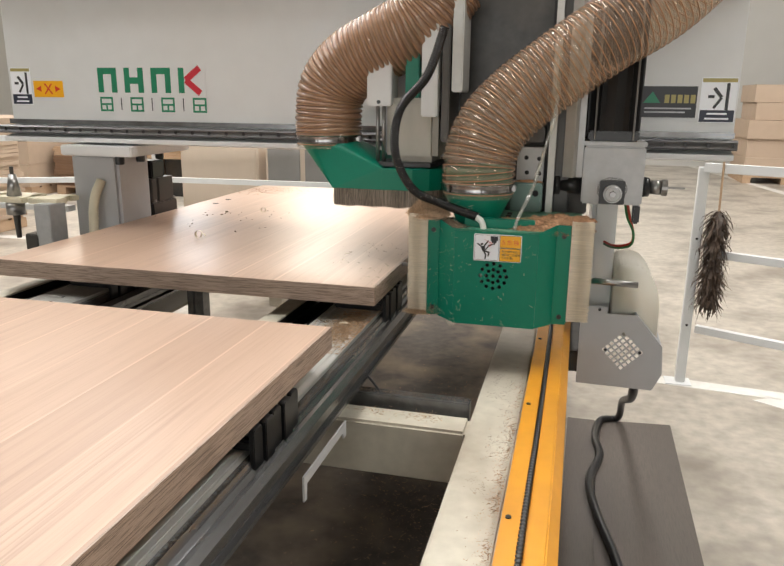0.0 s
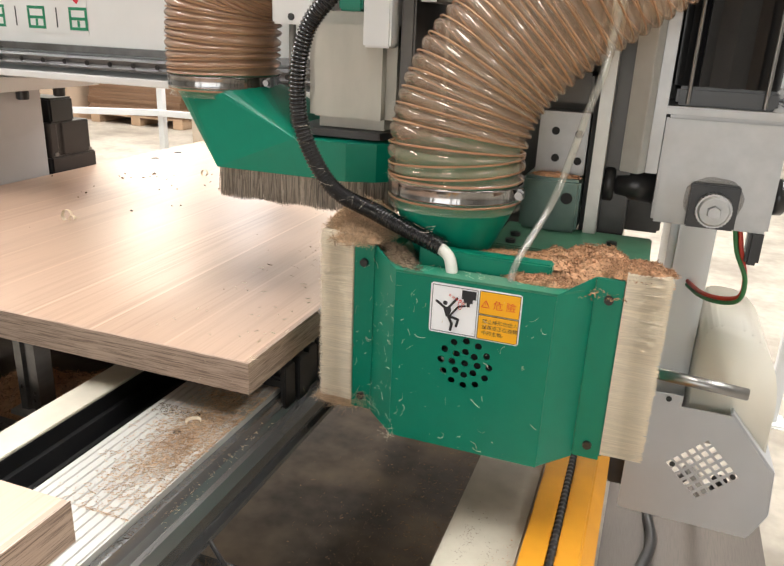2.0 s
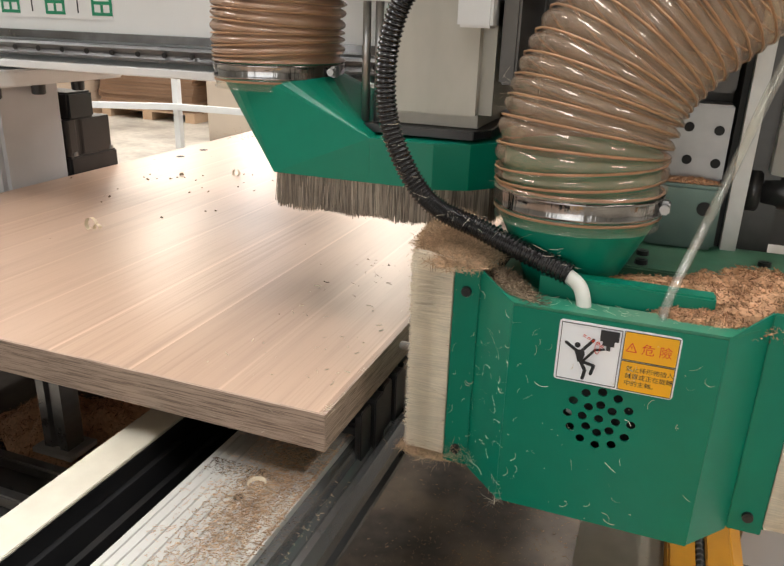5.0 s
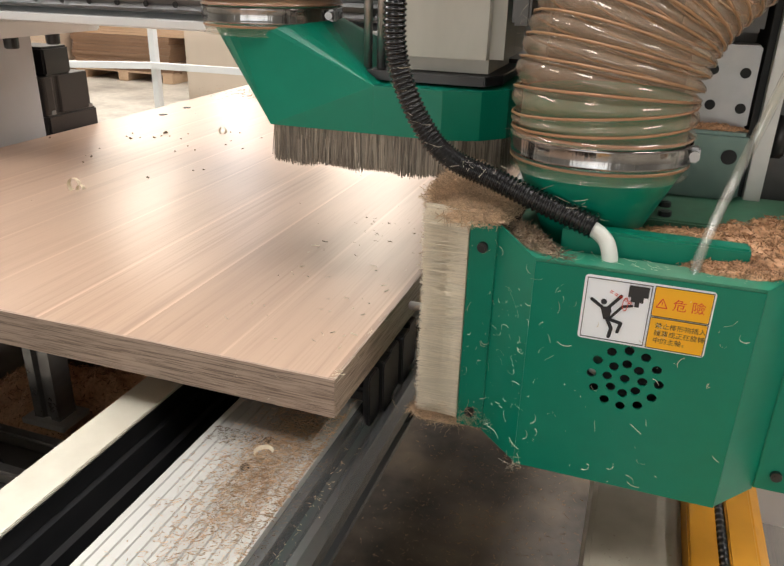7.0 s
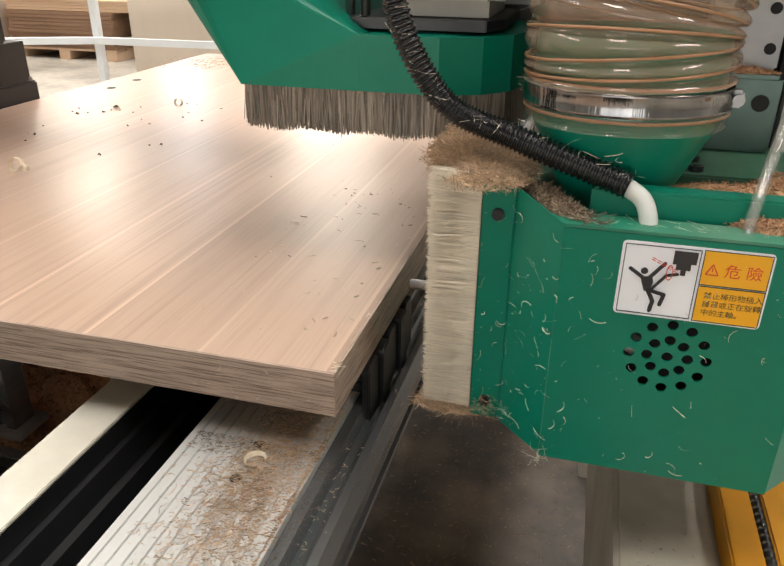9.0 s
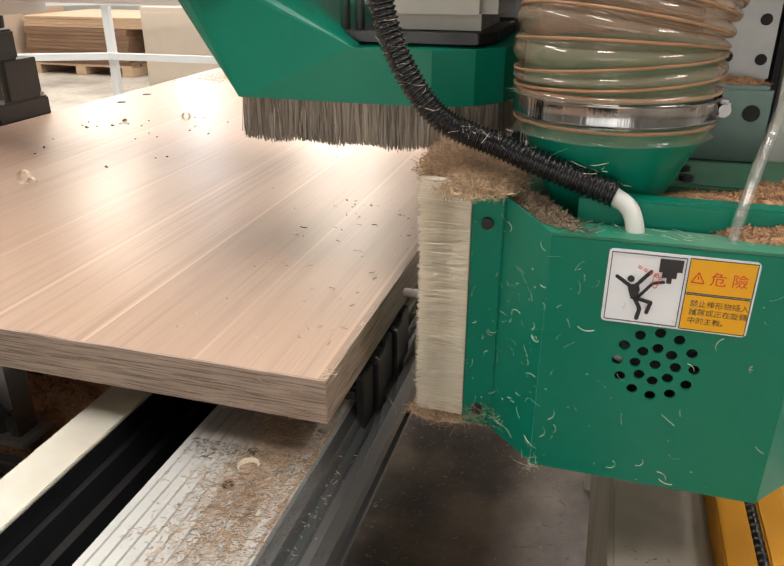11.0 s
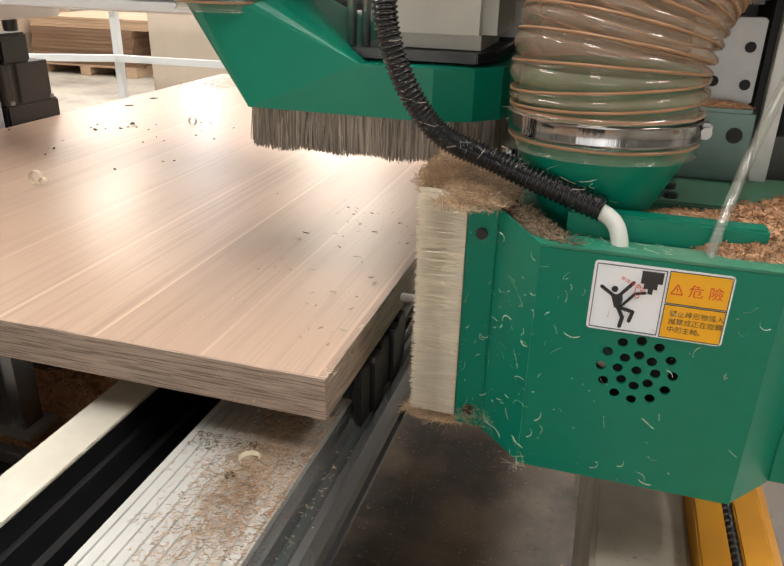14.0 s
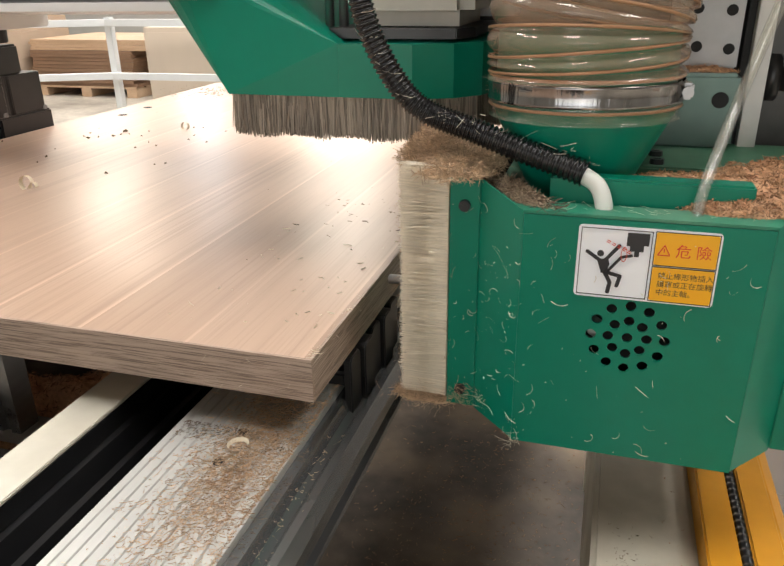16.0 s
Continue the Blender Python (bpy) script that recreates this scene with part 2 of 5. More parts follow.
CARTON = material("carton_board", (0.52, 0.4, 0.3), 0.65, vary=0.06, scale=8, second=(0.44, 0.32, 0.23), amount=0.4)
PALECAB = material("pale_veneer", (0.62, 0.52, 0.42), 0.5, vary=0.05, scale=10, stretch=(1, 1, 0.2))
SIGN_W = material("sign_white", (0.9, 0.925, 0.97), 0.3, vary=0.02, scale=40)
SIGN_Y = material("sign_yellow", (0.9, 0.45, 0.01), 0.3, vary=0.03, scale=40)
SIGN_K = material("sign_black", (0.015, 0.016, 0.02), 0.35, vary=0.1)
SIGN_R = material("sign_red", (0.7, 0.05, 0.02), 0.35, vary=0.05)
SIGN_B = material("sign_navy", (0.02, 0.025, 0.05), 0.35, vary=0.1)
LOGO_G = material("logo_green", (0.01, 0.22, 0.11), 0.35, vary=0.05)
LOGO_R = material("logo_red", (0.6, 0.02, 0.04), 0.35, vary=0.05)
LOGO_A = material("dull_gold", (0.4, 0.34, 0.12), 0.4, vary=0.1)
FEATHER = material("brown_feather", (0.075, 0.045, 0.028), 0.6, vary=0.5, scale=40, island=0.4)
RUBBER = material("green_mat", (0.1, 0.3, 0.2), 0.6, vary=0.1)
WIRE_R, WIRE_G = material("red_wire", (0.5, 0.05, 0.03), 0.4), material("green_wire", (0.04, 0.18, 0.06), 0.4)
DUST_AND_SHADE = material("dark_dust_and_shade", (0.13, 0.095, 0.065), 0.85, vary=0.4, scale=150, second=(0.3, 0.19, 0.11), amount=0.6)
MILKY = material("milky_plastic", (0.86, 0.84, 0.77), 0.35, vary=0.04, scale=12, second=(0.78, 0.68, 0.48), amount=0.35)
GLASSGREY = material("grey_glossy_panel", (0.27, 0.26, 0.25), 0.2, vary=0.1, scale=8)
IVORY = material("ivory_plastic", (0.72, 0.66, 0.5), 0.45, vary=0.08, scale=30)


# ---- mesh helpers ----
def thing(name, label, category, group="", kind="", at=(0, 0, 0)):
    ob = new(name)
    ob.location = at
    ob.empty_display_size = 0.05
    return tagged(ob, label, category, group, kind)


def settle(parent):
    """The offset that leaves a part's mesh where its numbers say."""
    return -(parent.location + parent.parent.location) if parent.parent else -parent.location


def link(name, bm, mat, parent=None, label="", smooth=False):
    me = bpy.data.meshes.new(name)
    bmesh.ops.recalc_face_normals(bm, faces=bm.faces)
    bm.to_mesh(me)
    bm.free()
    me.materials.append(mat)
    if smooth:
        me.shade_smooth()
    ob = new(name, me)
    if parent:
        ob.parent = parent
        ob.location = settle(parent)
    if label:
        ob["label"] = label
    return ob


def part(name, bm, mat, parent, label="", smooth=False):
    return link(name, bm, mat, parent, label, smooth)


def raw(name, verts, faces, mat, parent=None, label="", smooth=False):
    me = bpy.data.meshes.new(name)
    me.from_pydata([tuple(v) for v in verts], [], faces)
    me.materials.append(mat)
    if smooth:
        me.shade_smooth()
    ob = new(name, me)
    if parent:
        ob.parent = parent
        ob.location = settle(parent)
    if label:
        ob["label"] = label
    return ob


def box(x0, x1, y0, y1, z0, z1, bevel=0.0, bm=None):
    """A box between the given planes, with rounded edges."""
    own = bmesh.new()
    bmesh.ops.create_cube(own, size=1.0)
    for v in own.verts:
        v.co = Vector(((x0 + x1) / 2 + v.co.x * (x1 - x0), (y0 + y1) / 2 + v.co.y * (y1 - y0), (z0 + z1) / 2 + v.co.z * (z1 - z0)))
    if bevel:
        bmesh.ops.bevel(own, geom=own.edges[:], offset=bevel, segments=2, affect="EDGES", clamp_overlap=True)
    return joined(own, bm)


def joined(own, bm):
    if bm is None:
        return own
    me = bpy.data.meshes.new("tmp")
    own.to_mesh(me)
    own.free()
    bm.from_mesh(me)
    bpy.data.meshes.remove(me)
    return bm


def cyl(a, b, r0, r1=None, n=24, bevel=0.0, bm=None):
    """A round bar or cone from a to b."""
    a, b = Vector(a), Vector(b)
    own = bmesh.new()
    bmesh.ops.create_cone(own, cap_ends=True, segments=n, radius1=r0, radius2=r0 if r1 is None else r1, depth=(b - a).length)
    if bevel:
        rim = [e for e in own.edges if abs(e.verts[0].co.z - e.verts[1].co.z) < 1e-6]
        bmesh.ops.bevel(own, geom=rim, offset=bevel, segments=2, affect="EDGES")
    turn = (b - a).to_track_quat("Z", "Y").to_matrix().to_4x4()
    bmesh.ops.transform(own, matrix=Matrix.Translation((a + b) / 2) @ turn, verts=own.verts)
    return joined(own, bm)


def prism(outline, axis, lo, hi, bevel=0.0, bm=None):
    """A polygon drawn in the plane across an axis, pulled from lo to hi along it."""
    own = bmesh.new()

    def place(p, d):
        return {"x": (d, p[0], p[1]), "y": (p[0], d, p[1]), "z": (p[0], p[1], d)}[axis]
    a = [own.verts.new(place(p, lo)) for p in outline]
    b = [own.verts.new(place(p, hi)) for p in outline]
    own.faces.new(a), own.faces.new(b[::-1])
    for i in range(len(a)):
        j = (i + 1) % len(a)
        own.faces.new((a[i], b[i], b[j], a[j]))
    if bevel:
        bmesh.ops.bevel(own, geom=own.edges[:], offset=bevel, segments=2, affect="EDGES", clamp_overlap=True)
    return joined(own, bm)


def rounded(x0, x1, z0, z1, r):
    """A rectangle's outline with round corners."""
    out = []
    for cx, cz, a0 in ((x1 - r, z1 - r, 0), (x0 + r, z1 - r, 90), (x0 + r, z0 + r, 180), (x1 - r, z0 + r, 270)):
        out += [(cx + r * math.cos(radians(a0 + k * 22.5)), cz + r * math.sin(radians(a0 + k * 22.5))) for k in range(5)]
    return out


def spline(points, n):
    """A smooth line through the points."""
    p = [Vector(q) for q in points]
    p = [2 * p[0] - p[1]] + p + [2 * p[-1] - p[-2]]
    out = []
    k = len(p) - 3
    for i in range(n + 1):
        u = i / n * k
        j = min(int(u), k - 1)
        t = u - j
        a, b, c, d = p[j:j + 4]
        out.append(0.5 * ((2 * b) + (c - a) * t + (2 * a - 5 * b + 4 * c - d) * t * t + (3 * b - a - 3 * c + d) * t ** 3))
    return out


def frames_of(line):
    """Tangent and two sides at each point of a line, without twist."""
    out = []
    side = None
    for i, p in enumerate(line):
        t = (line[min(i + 1, len(line) - 1)] - line[max(i - 1, 0)]).normalized()
        if side is None:
            side = t.orthogonal().normalized()
        side = (side - t * side.dot(t)).normalized()
        out.append((p, t, side, t.cross(side)))
    return out


def tube(points, radius, n=60, sides=14, caps=True, bm=None):
    """A round tube along a smooth line; radius is a number or a function of the way along."""
    own = bmesh.new()
    line = frames_of(spline(points, n))
    rings = []
    for i, (p, t, s, u) in enumerate(line):
        r = radius(i / n) if callable(radius) else radius
        rings.append([own.verts.new(p + r * (math.cos(a) * s + math.sin(a) * u)) for a in (2 * math.pi * k / sides for k in range(sides))])
    for a, b in zip(rings, rings[1:]):
        for k in range(sides):
            own.faces.new((a[k], a[(k + 1) % sides], b[(k + 1) % sides], b[k]))
    if caps:
        own.faces.new(rings[0]), own.faces.new(rings[-1][::-1])
    return joined(own, bm)


def coil(points, radius, thick, turns, sides=6, bm=None):
    """A wire wound round a smooth line."""
    line = frames_of(spline(points, turns * 24))
    pts = []
    for i, (p, t, s, u) in enumerate(line):
        a = 2 * math.pi * i / 24
        pts.append(p + radius * (math.cos(a) * s + math.sin(a) * u))
    own = bmesh.new()
    rings = []
    for p, t, s, u in frames_of(pts):
        rings.append([own.verts.new(p + thick * (math.cos(a) * s + math.sin(a) * u)) for a in (2 * math.pi * k / sides for k in range(sides))])
    for a, b in zip(rings, rings[1:]):
        for k in range(sides):
            own.faces.new((a[k], a[(k + 1) % sides], b[(k + 1) % sides], b[k]))
    return joined(own, bm)


def lettering(text, size, m, mat, parent, name="lettering", label=""):
    cu = bpy.data.curves.new("tmp", "FONT")
    cu.body, cu.size, cu.extrude = text, size, 0.0002
    tmp = new("tmp", cu)
    me = bpy.data.meshes.new_from_object(tmp.evaluated_get(bpy.context.evaluated_depsgraph_get()))
    bpy.data.objects.remove(tmp)
    me.transform(m)
    me.materials.clear()
    me.materials.append(mat)
    me.name = name
    ob = new(name, me)
    ob.parent = parent
    ob.location = settle(parent)
    if label:
        ob["label"] = label
    return ob


rng = random.Random(7)


def curls(points, size, name, mat, label, category, spread=1.0, parent=None, kind="stuff", thin=1.0):
    """Small bent shavings, one at each point."""
    verts, faces = [], []
    for p in points:
        L, w = size * rng.uniform(0.4, 1.5), size * rng.uniform(0.06, 0.16) * thin
        m = Euler((rng.gauss(0, 0.5) * spread, rng.gauss(0, 0.5) * spread, rng.uniform(0, 6.3))).to_matrix()
        bend = rng.uniform(-2.6, 2.6)
        k = len(verts)
        for i in range(4):
            s = i / 3 - 0.5
            ang = s * bend
            r = L / max(abs(bend), 0.3)
            c = Vector((r * math.sin(ang), r * (1 - math.cos(ang)), 0))
            for side in (-1, 1):
                verts.append(Vector(p) + m @ (c + Vector((0, side * w * 0.15, side * w * 0.5))))
        for i in range(3):
            faces.append((k + 2 * i, k + 2 * i + 1, k + 2 * i + 3, k + 2 * i + 2))
    ob = raw(name, verts, faces, mat, parent)
    return tagged(ob, label, category, kind=kind) if not parent else ob


def bolt(p, axis, r, h, parent, mat=None, name="bolt"):
    """A socket-head bolt with a dark recess."""
    a = Vector(p)
    d = Vector(axis)
    bm = cyl(a, a + d * h, r, r * 0.94, 14)
    cyl(a + d * h, a + d * (h + 0.0006), r * 0.55, r * 0.55, 6, bm=bm)
    return part(name, bm, mat or BLACK, parent)


# ---- hall ----
def hall():
    X0, X1, Y0, Y1, ZT = -14.0, 12.0, -8.0, 16.0, 7.4
    tagged(link("floor", box(X0, X1, Y0, Y1, -0.2, 0.0), CONCRETE), "worn grey polished concrete workshop floor", "floor", kind="structure")
    for name, b in (("wall_west", (X0 - 0.2, X0, Y0 - 0.2, Y1 + 0.2)), ("wall_east", (X1, X1 + 0.2, Y0 - 0.2, Y1 + 0.2))):
        tagged(link(name, box(*b, -0.2, ZT), WALL), "plain white workshop wall", "wall", kind="structure")
    bm = bmesh.new()
    g0, g1, _, gz = ADDED_GATE
    box(X0, g0, Y0 - 0.2, Y0, -0.2, ZT, bm=bm), box(g1, X1, Y0 - 0.2, Y0, -0.2, ZT, bm=bm), box(g0, g1, Y0 - 0.2, Y0, gz, ZT, bm=bm)
    tagged(link("wall_south", bm, WALL), "plain white workshop wall with an added, unseen gate", "wall", kind="structure")
    bm = bmesh.new()
    cuts = [X0] + [c for w in sorted(WINDOWS) for c in w[:2]] + [X1]
    for a, b in zip(cuts[::2], cuts[1::2]):
        box(a, b, Y1, Y1 + 0.2, -0.2, ZT, bm=bm)
    for x0, x1, z0, z1 in (w[:4] for w in WINDOWS):
        box(x0, x1, Y1, Y1 + 0.2, -0.2, z0, bm=bm), box(x0, x1, Y1, Y1 + 0.2, z1, ZT, bm=bm)
    tagged(link("wall_north", bm, WALL), "white workshop wall with three high windows", "wall", kind="structure")
    # roof with three long openings
    edges = [X0, -7.65, -6.35, -1.85, -0.55, 3.95, 5.25, X1]
    bm = bmesh.new()
    for a, b in zip(edges[::2], edges[1::2]):
        box(a, b, Y0, Y1, ZT, ZT + 0.15, bm=bm)
    for a, b in zip(edges[1:-1:2], edges[2::2]):
        box(a, b, Y0, -1.0, ZT, ZT + 0.15, bm=bm), box(a, b, 11.5, Y1, ZT, ZT + 0.15, bm=bm)
    tagged(link("ceiling", bm, WALL), "white workshop roof with long roof lights", "ceiling", kind="structure")


def floor_marks():
    for name, pts in (("floor_line", [(0.30, 3.52), (0.30, 3.62), (3.4, 3.25), (3.4, 3.15)]), ("floor_line", [(0.86, 3.40), (0.96, 3.46), (4.2, 1.6), (4.2, 1.45)]),
                      ("floor_line", [(-9.0, 5.62), (-9.0, 5.74), (-2.6, 5.74), (-2.6, 5.62)]), ("floor_line", [(2.2, 16.0), (2.35, 16.0), (3.9, 7.0), (3.75, 7.0)])):
        tagged(link(name, prism(pts, "z", 0.0, 0.002), PAINT), "worn white painted line on the concrete", "floor line", kind="structure")


hall()
floor_marks()


# ---- machine bed ----
def machine_bed():
    t = thing("machine_bed", "cream welded steel machine bed with yellow rail cover and sawdust", "machine bed", at=(-0.3, 1.8, 0))
    part("side_beam", box(-0.178, -0.075, -2.0, 4.6, 0.36, 0.705, 0.006), CREAM_BED, t)
    part("side_beam", box(-1.95, -1.78, -2.0, 4.6, 0.36, 0.62, 0.006), CREAM_BED, t)
    for y in (1.30, 0.25, -0.9, 2.75, 3.6):
        part("cross_beam", box(-1.779, -0.1785, y, y + 0.075, 0.585, 0.703 if y > 1 else 0.69, 0.006), CREAM_BED, t)
    for x, y in ((-0.127, -1.2), (-0.127, 2.6), (-0.127, 4.2), (-1.86, -1.2), (-1.86, 1.9), (-1.86, 4.2)):
        part("foot", box(x - 0.045, x + 0.045, y, y + 0.16, 0.0, 0.36, 0.004), CREAM_BED, t)
    part("stop_bar", box(-0.55, -0.186, 1.40, 1.432, 0.675, 0.722, 0.003), ALU_DULL, t, "dull steel bar strewn with dust")
    # yellow cover of the rack: a flat strip, a slot, a sloping strip
    part("rail_cover", prism([(-0.0745, 0.69), (-0.0745, 0.732), (-0.044, 0.732), (-0.044, 0.69)], "y", -2.0, 2.3, 0.002), YELLOW, t, "bright yellow painted sheet cover")
    part("rail_cover", prism([(-0.033, 0.69), (-0.033, 0.732), (-0.004, 0.732), (0.013, 0.712), (0.013, 0.52), (0.004, 0.52)], "y", -2.0, 2.3, 0.002), YELLOW, t, "bright yellow painted sheet cover")
    part("slot", box(-0.0438, -0.0332, -2.0, 2.3, 0.69, 0.722), YELLOW, t, "shaded yellow gutter between the covers")
    cord = [(-0.0395 + 0.002 * math.sin(k * 1.7), -1.0 + k * 0.3, 0.7275) for k in range(11)]
    part("guide_cord", tube(cord, lambda u: 0.0052 + 0.0007 * math.cos(2 * math.pi * u * 300), 1800, 8), BLACK, t, "black corrugated cord along the rail", True)
    for y in (0.55, 0.98, 1.41, 1.84):
        bolt((-0.064, y, 0.732), (0, 0, 1), 0.005, 0.002, t)
    part("skirt", box(0.002, 0.0125, -2.0, 2.3, 0.03, 0.519), DARKSTEEL, t)
    # dirty floor tray inside the bed, its colour darkened for the shade there
    part("tray", box(-1.78, -0.03, -1.9, 4.5, 0.004, 0.012), SOIL_SHADE, t, "floor strewn with brown dust, darkened for the shade under the bed")
    part("chip_tray", box(-1.77, -0.725, 1.72, 2.15, 0.535, 0.552, 0.002), SOIL_SHADE, t, "dark tray full of chips")
    for x in (-1.7, -1.05):
        part("tray_leg", box(x - 0.02, x + 0.02, 1.9, 1.94, 0.012, 0.5348), DARKSTEEL, t)
    # guide rails across the bed that carry the table beams
    for y in (1.60, 1.675):
        part("cross_rail", box(-1.77, -0.60, y, y + 0.02, 0.60, 0.622, 0.003), STEEL, t)
    part("rail_bed", box(-1.77, -0.60, 1.585, 1.715, 0.56, 0.60, 0.003), DARKSTEEL, t)
    for x in (-1.02, -1.12, -0.92, -0.82):
        bolt((x, 1.635, 0.60), (0, 0, 1), 0.006, 0.004, t)
    return t


def table_beam(x_off, y0, y1, label):
    """An extruded aluminium table beam with ribbed top, black slot and cream guide strip."""
    t = thing("table_beam", label, "table beam", "aluminium table beams", at=(-0.52 + x_off, 1.5, 0.65))
    o = x_off
    top = []
    n = 11
    for i in range(n):
        x = -0.587 + 0.132 * i / n
        w = 0.132 / n
        top += [(x + o, 0.826), (x + w * 0.62 + o, 0.826), (x + w * 0.70 + o, 0.8245), (x + w * 0.93 + o, 0.8245)]
    outline = [(-0.482 + o, 0.745), (-0.482 + o, 0.66), (-0.56 + o, 0.66), (-0.56 + o, 0.745), (-0.587 + o, 0.745)] + top + [(-0.455 + o, 0.826), (-0.455 + o, 0.745)]
    part("ribbed_top", prism(outline, "y", y0, y1), ALU, t, "grooved pale aluminium dusted with shavings")
    side = [(-0.4545, 0.818), (-0.444, 0.818), (-0.440, 0.806), (-0.434, 0.800), (-0.428, 0.806), (-0.420, 0.806), (-0.412, 0.794), (-0.412, 0.778), (-0.424, 0.770), (-0.424, 0.757), (-0.415, 0.755), (-0.415, 0.747), (-0.4545, 0.745)]
    for y in (0.7, 1.1, 1.508, 1.557, 2.4, 3.0):
        bm = cyl((-0.516 + o, y, 0.8262), (-0.516 + o, y, 0.8267), 0.0056, 0.0056, 20)
        part("screw_hole", bm, BLACKMATT, t)
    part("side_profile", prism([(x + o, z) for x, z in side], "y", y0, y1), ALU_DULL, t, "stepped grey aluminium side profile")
    part("slot", prism([(-0.668 + o, 0.70), (-0.668 + o, 0.80), (-0.660 + o, 0.80), (-0.656 + o, 0.775), (-0.648 + o, 0.775), (-0.645 + o, 0.785), (-0.638 + o, 0.785), (-0.634 + o, 0.752), (-0.612 + o, 0.752), (-0.608 + o, 0.79), (-0.5875 + o, 0.79), (-0.5875 + o, 0.70)], "y", y0, y1), BLACK, t, "black anodised slot")
    part("strip_body", box(-0.715 + o, -0.6685 + o, y0, y1, 0.70, 0.8215, 0.001), BLACK, t)
    part("guide_strip", box(-0.717 + o, -0.6685 + o, y0, y1, 0.8217, 0.826, 0.001), CREAM, t, "cream painted guide strip")
    return t


def pod(x, y, ang=0):
    """A black suction pod that carries the panel."""
    t = thing("suction_pod", "black plastic suction pod under the panel", "suction pod", "suction pods", at=(x, y, 0.826))
    part("base", box(x - 0.055, x + 0.075, y - 0.06, y + 0.06, 0.827, 0.845, 0.004), BLACK, t)
    part("body", box(x - 0.05, x + 0.068, y - 0.05, y + 0.05, 0.845, 0.864, 0.004), BLACK, t)
    part("seal", box(x - 0.046, x + 0.062, y - 0.045, y + 0.045, 0.864, 0.8705, 0.002), BLACKMATT, t)
    for k in range(5):
        a = y - 0.07 + k * 0.036
        part("jaw", prism(rounded(a, a + 0.032, 0.787 + 0.004 * (k % 2), 0.868, 0.007), "x", x + 0.0755, x + 0.084 + 0.004 * (k % 2), 0.0015), BLACK, t)
    return t


def panel(y0, y1, label):
    t = thing("oak_panel", label, "wood panel", at=(-0.975, (y0 + y1) / 2, 0.871))
    part("veneer_board", box(-1.508, -0.4415, y0 + 0.0015, y1, 0.8712, 0.915, 0.0008), OAK, t, "pale oak veneer with lighter seams")
    part("edge_band", box(-1.508, -0.4402, y0, y0 + 0.0026, 0.8708, 0.9153), OAK_END, t, "horizontally grained oak edge")
    part("edge_band", box(-0.4426, -0.440, y0 + 0.0027, y1, 0.8708, 0.9153), OAK_SIDE, t, "oak edge")
    return t


machine_bed()
table_beam(0.0, 0.2, 3.4, "pale aluminium table beam with ribbed top and shavings")
table_beam(-0.78, 0.2, 3.4, "aluminium table beam with ribbed top under the panel")
for px in (-0.52, -1.3):
    for py in (0.45, 0.96, 1.72, 2.35, 3.0):
        pod(px, py)
first = panel(1.56, 3.3, "thick pale oak veneered panel lying on the suction pods")
for hx, hy in ((-1.43, 2.665), (-1.435, 2.785)):
    part("dowel_hole", cyl((hx, hy, 0.9151), (hx, hy, 0.9156), 0.012, 0.012, 18), BLACKMATT, first, "dark dowel hole")
# added copy of the same panel, where it lies before the gantry moves
panel(-0.75, 1.255, "added copy of the thick pale oak veneered panel, nearer on the bed")


def upright(x, y):
    t = thing("table_support", "grey aluminium support post below the table", "support post", at=(x, y, 0.60))
    part("post", prism([(x - 0.024, y - 0.018), (x - 0.008, y - 0.018), (x - 0.004, y - 0.012), (x + 0.004, y - 0.012), (x + 0.008, y - 0.018), (x + 0.024, y - 0.018), (x + 0.024, y + 0.018), (x - 0.024, y + 0.018)], "z", 0.62, 0.83), ALU_DULL, t)
    part("base_plate", box(x - 0.04, x + 0.04, y - 0.03, y + 0.03, 0.6225, 0.632, 0.001), PLATE, t)
    bolt((x + 0.012, y - 0.018, 0.67), (0, -1, 0), 0.004, 0.002, t)


upright(-1.0, 1.735)


def hook(x, y0, y1, z):
    """A thin white bent bracket below the table beam."""
    t = thing("rail_bracket", "white bent steel bracket under the table beam", "bracket", at=(x, y0, z))
    outline = [(y0, z - 0.05), (y0 + 0.012, z - 0.05), (y0 + 0.014, z - 0.018), (y1 - 0.022, z - 0.018), (y1 - 0.016, z - 0.035), (y1, z - 0.035), (y1, z), (y0, z)]
    part("strap", prism(outline, "x", x - 0.004, x, 0.001), WHITE, t)


hook(-0.4262, 1.06, 1.30, 0.7)


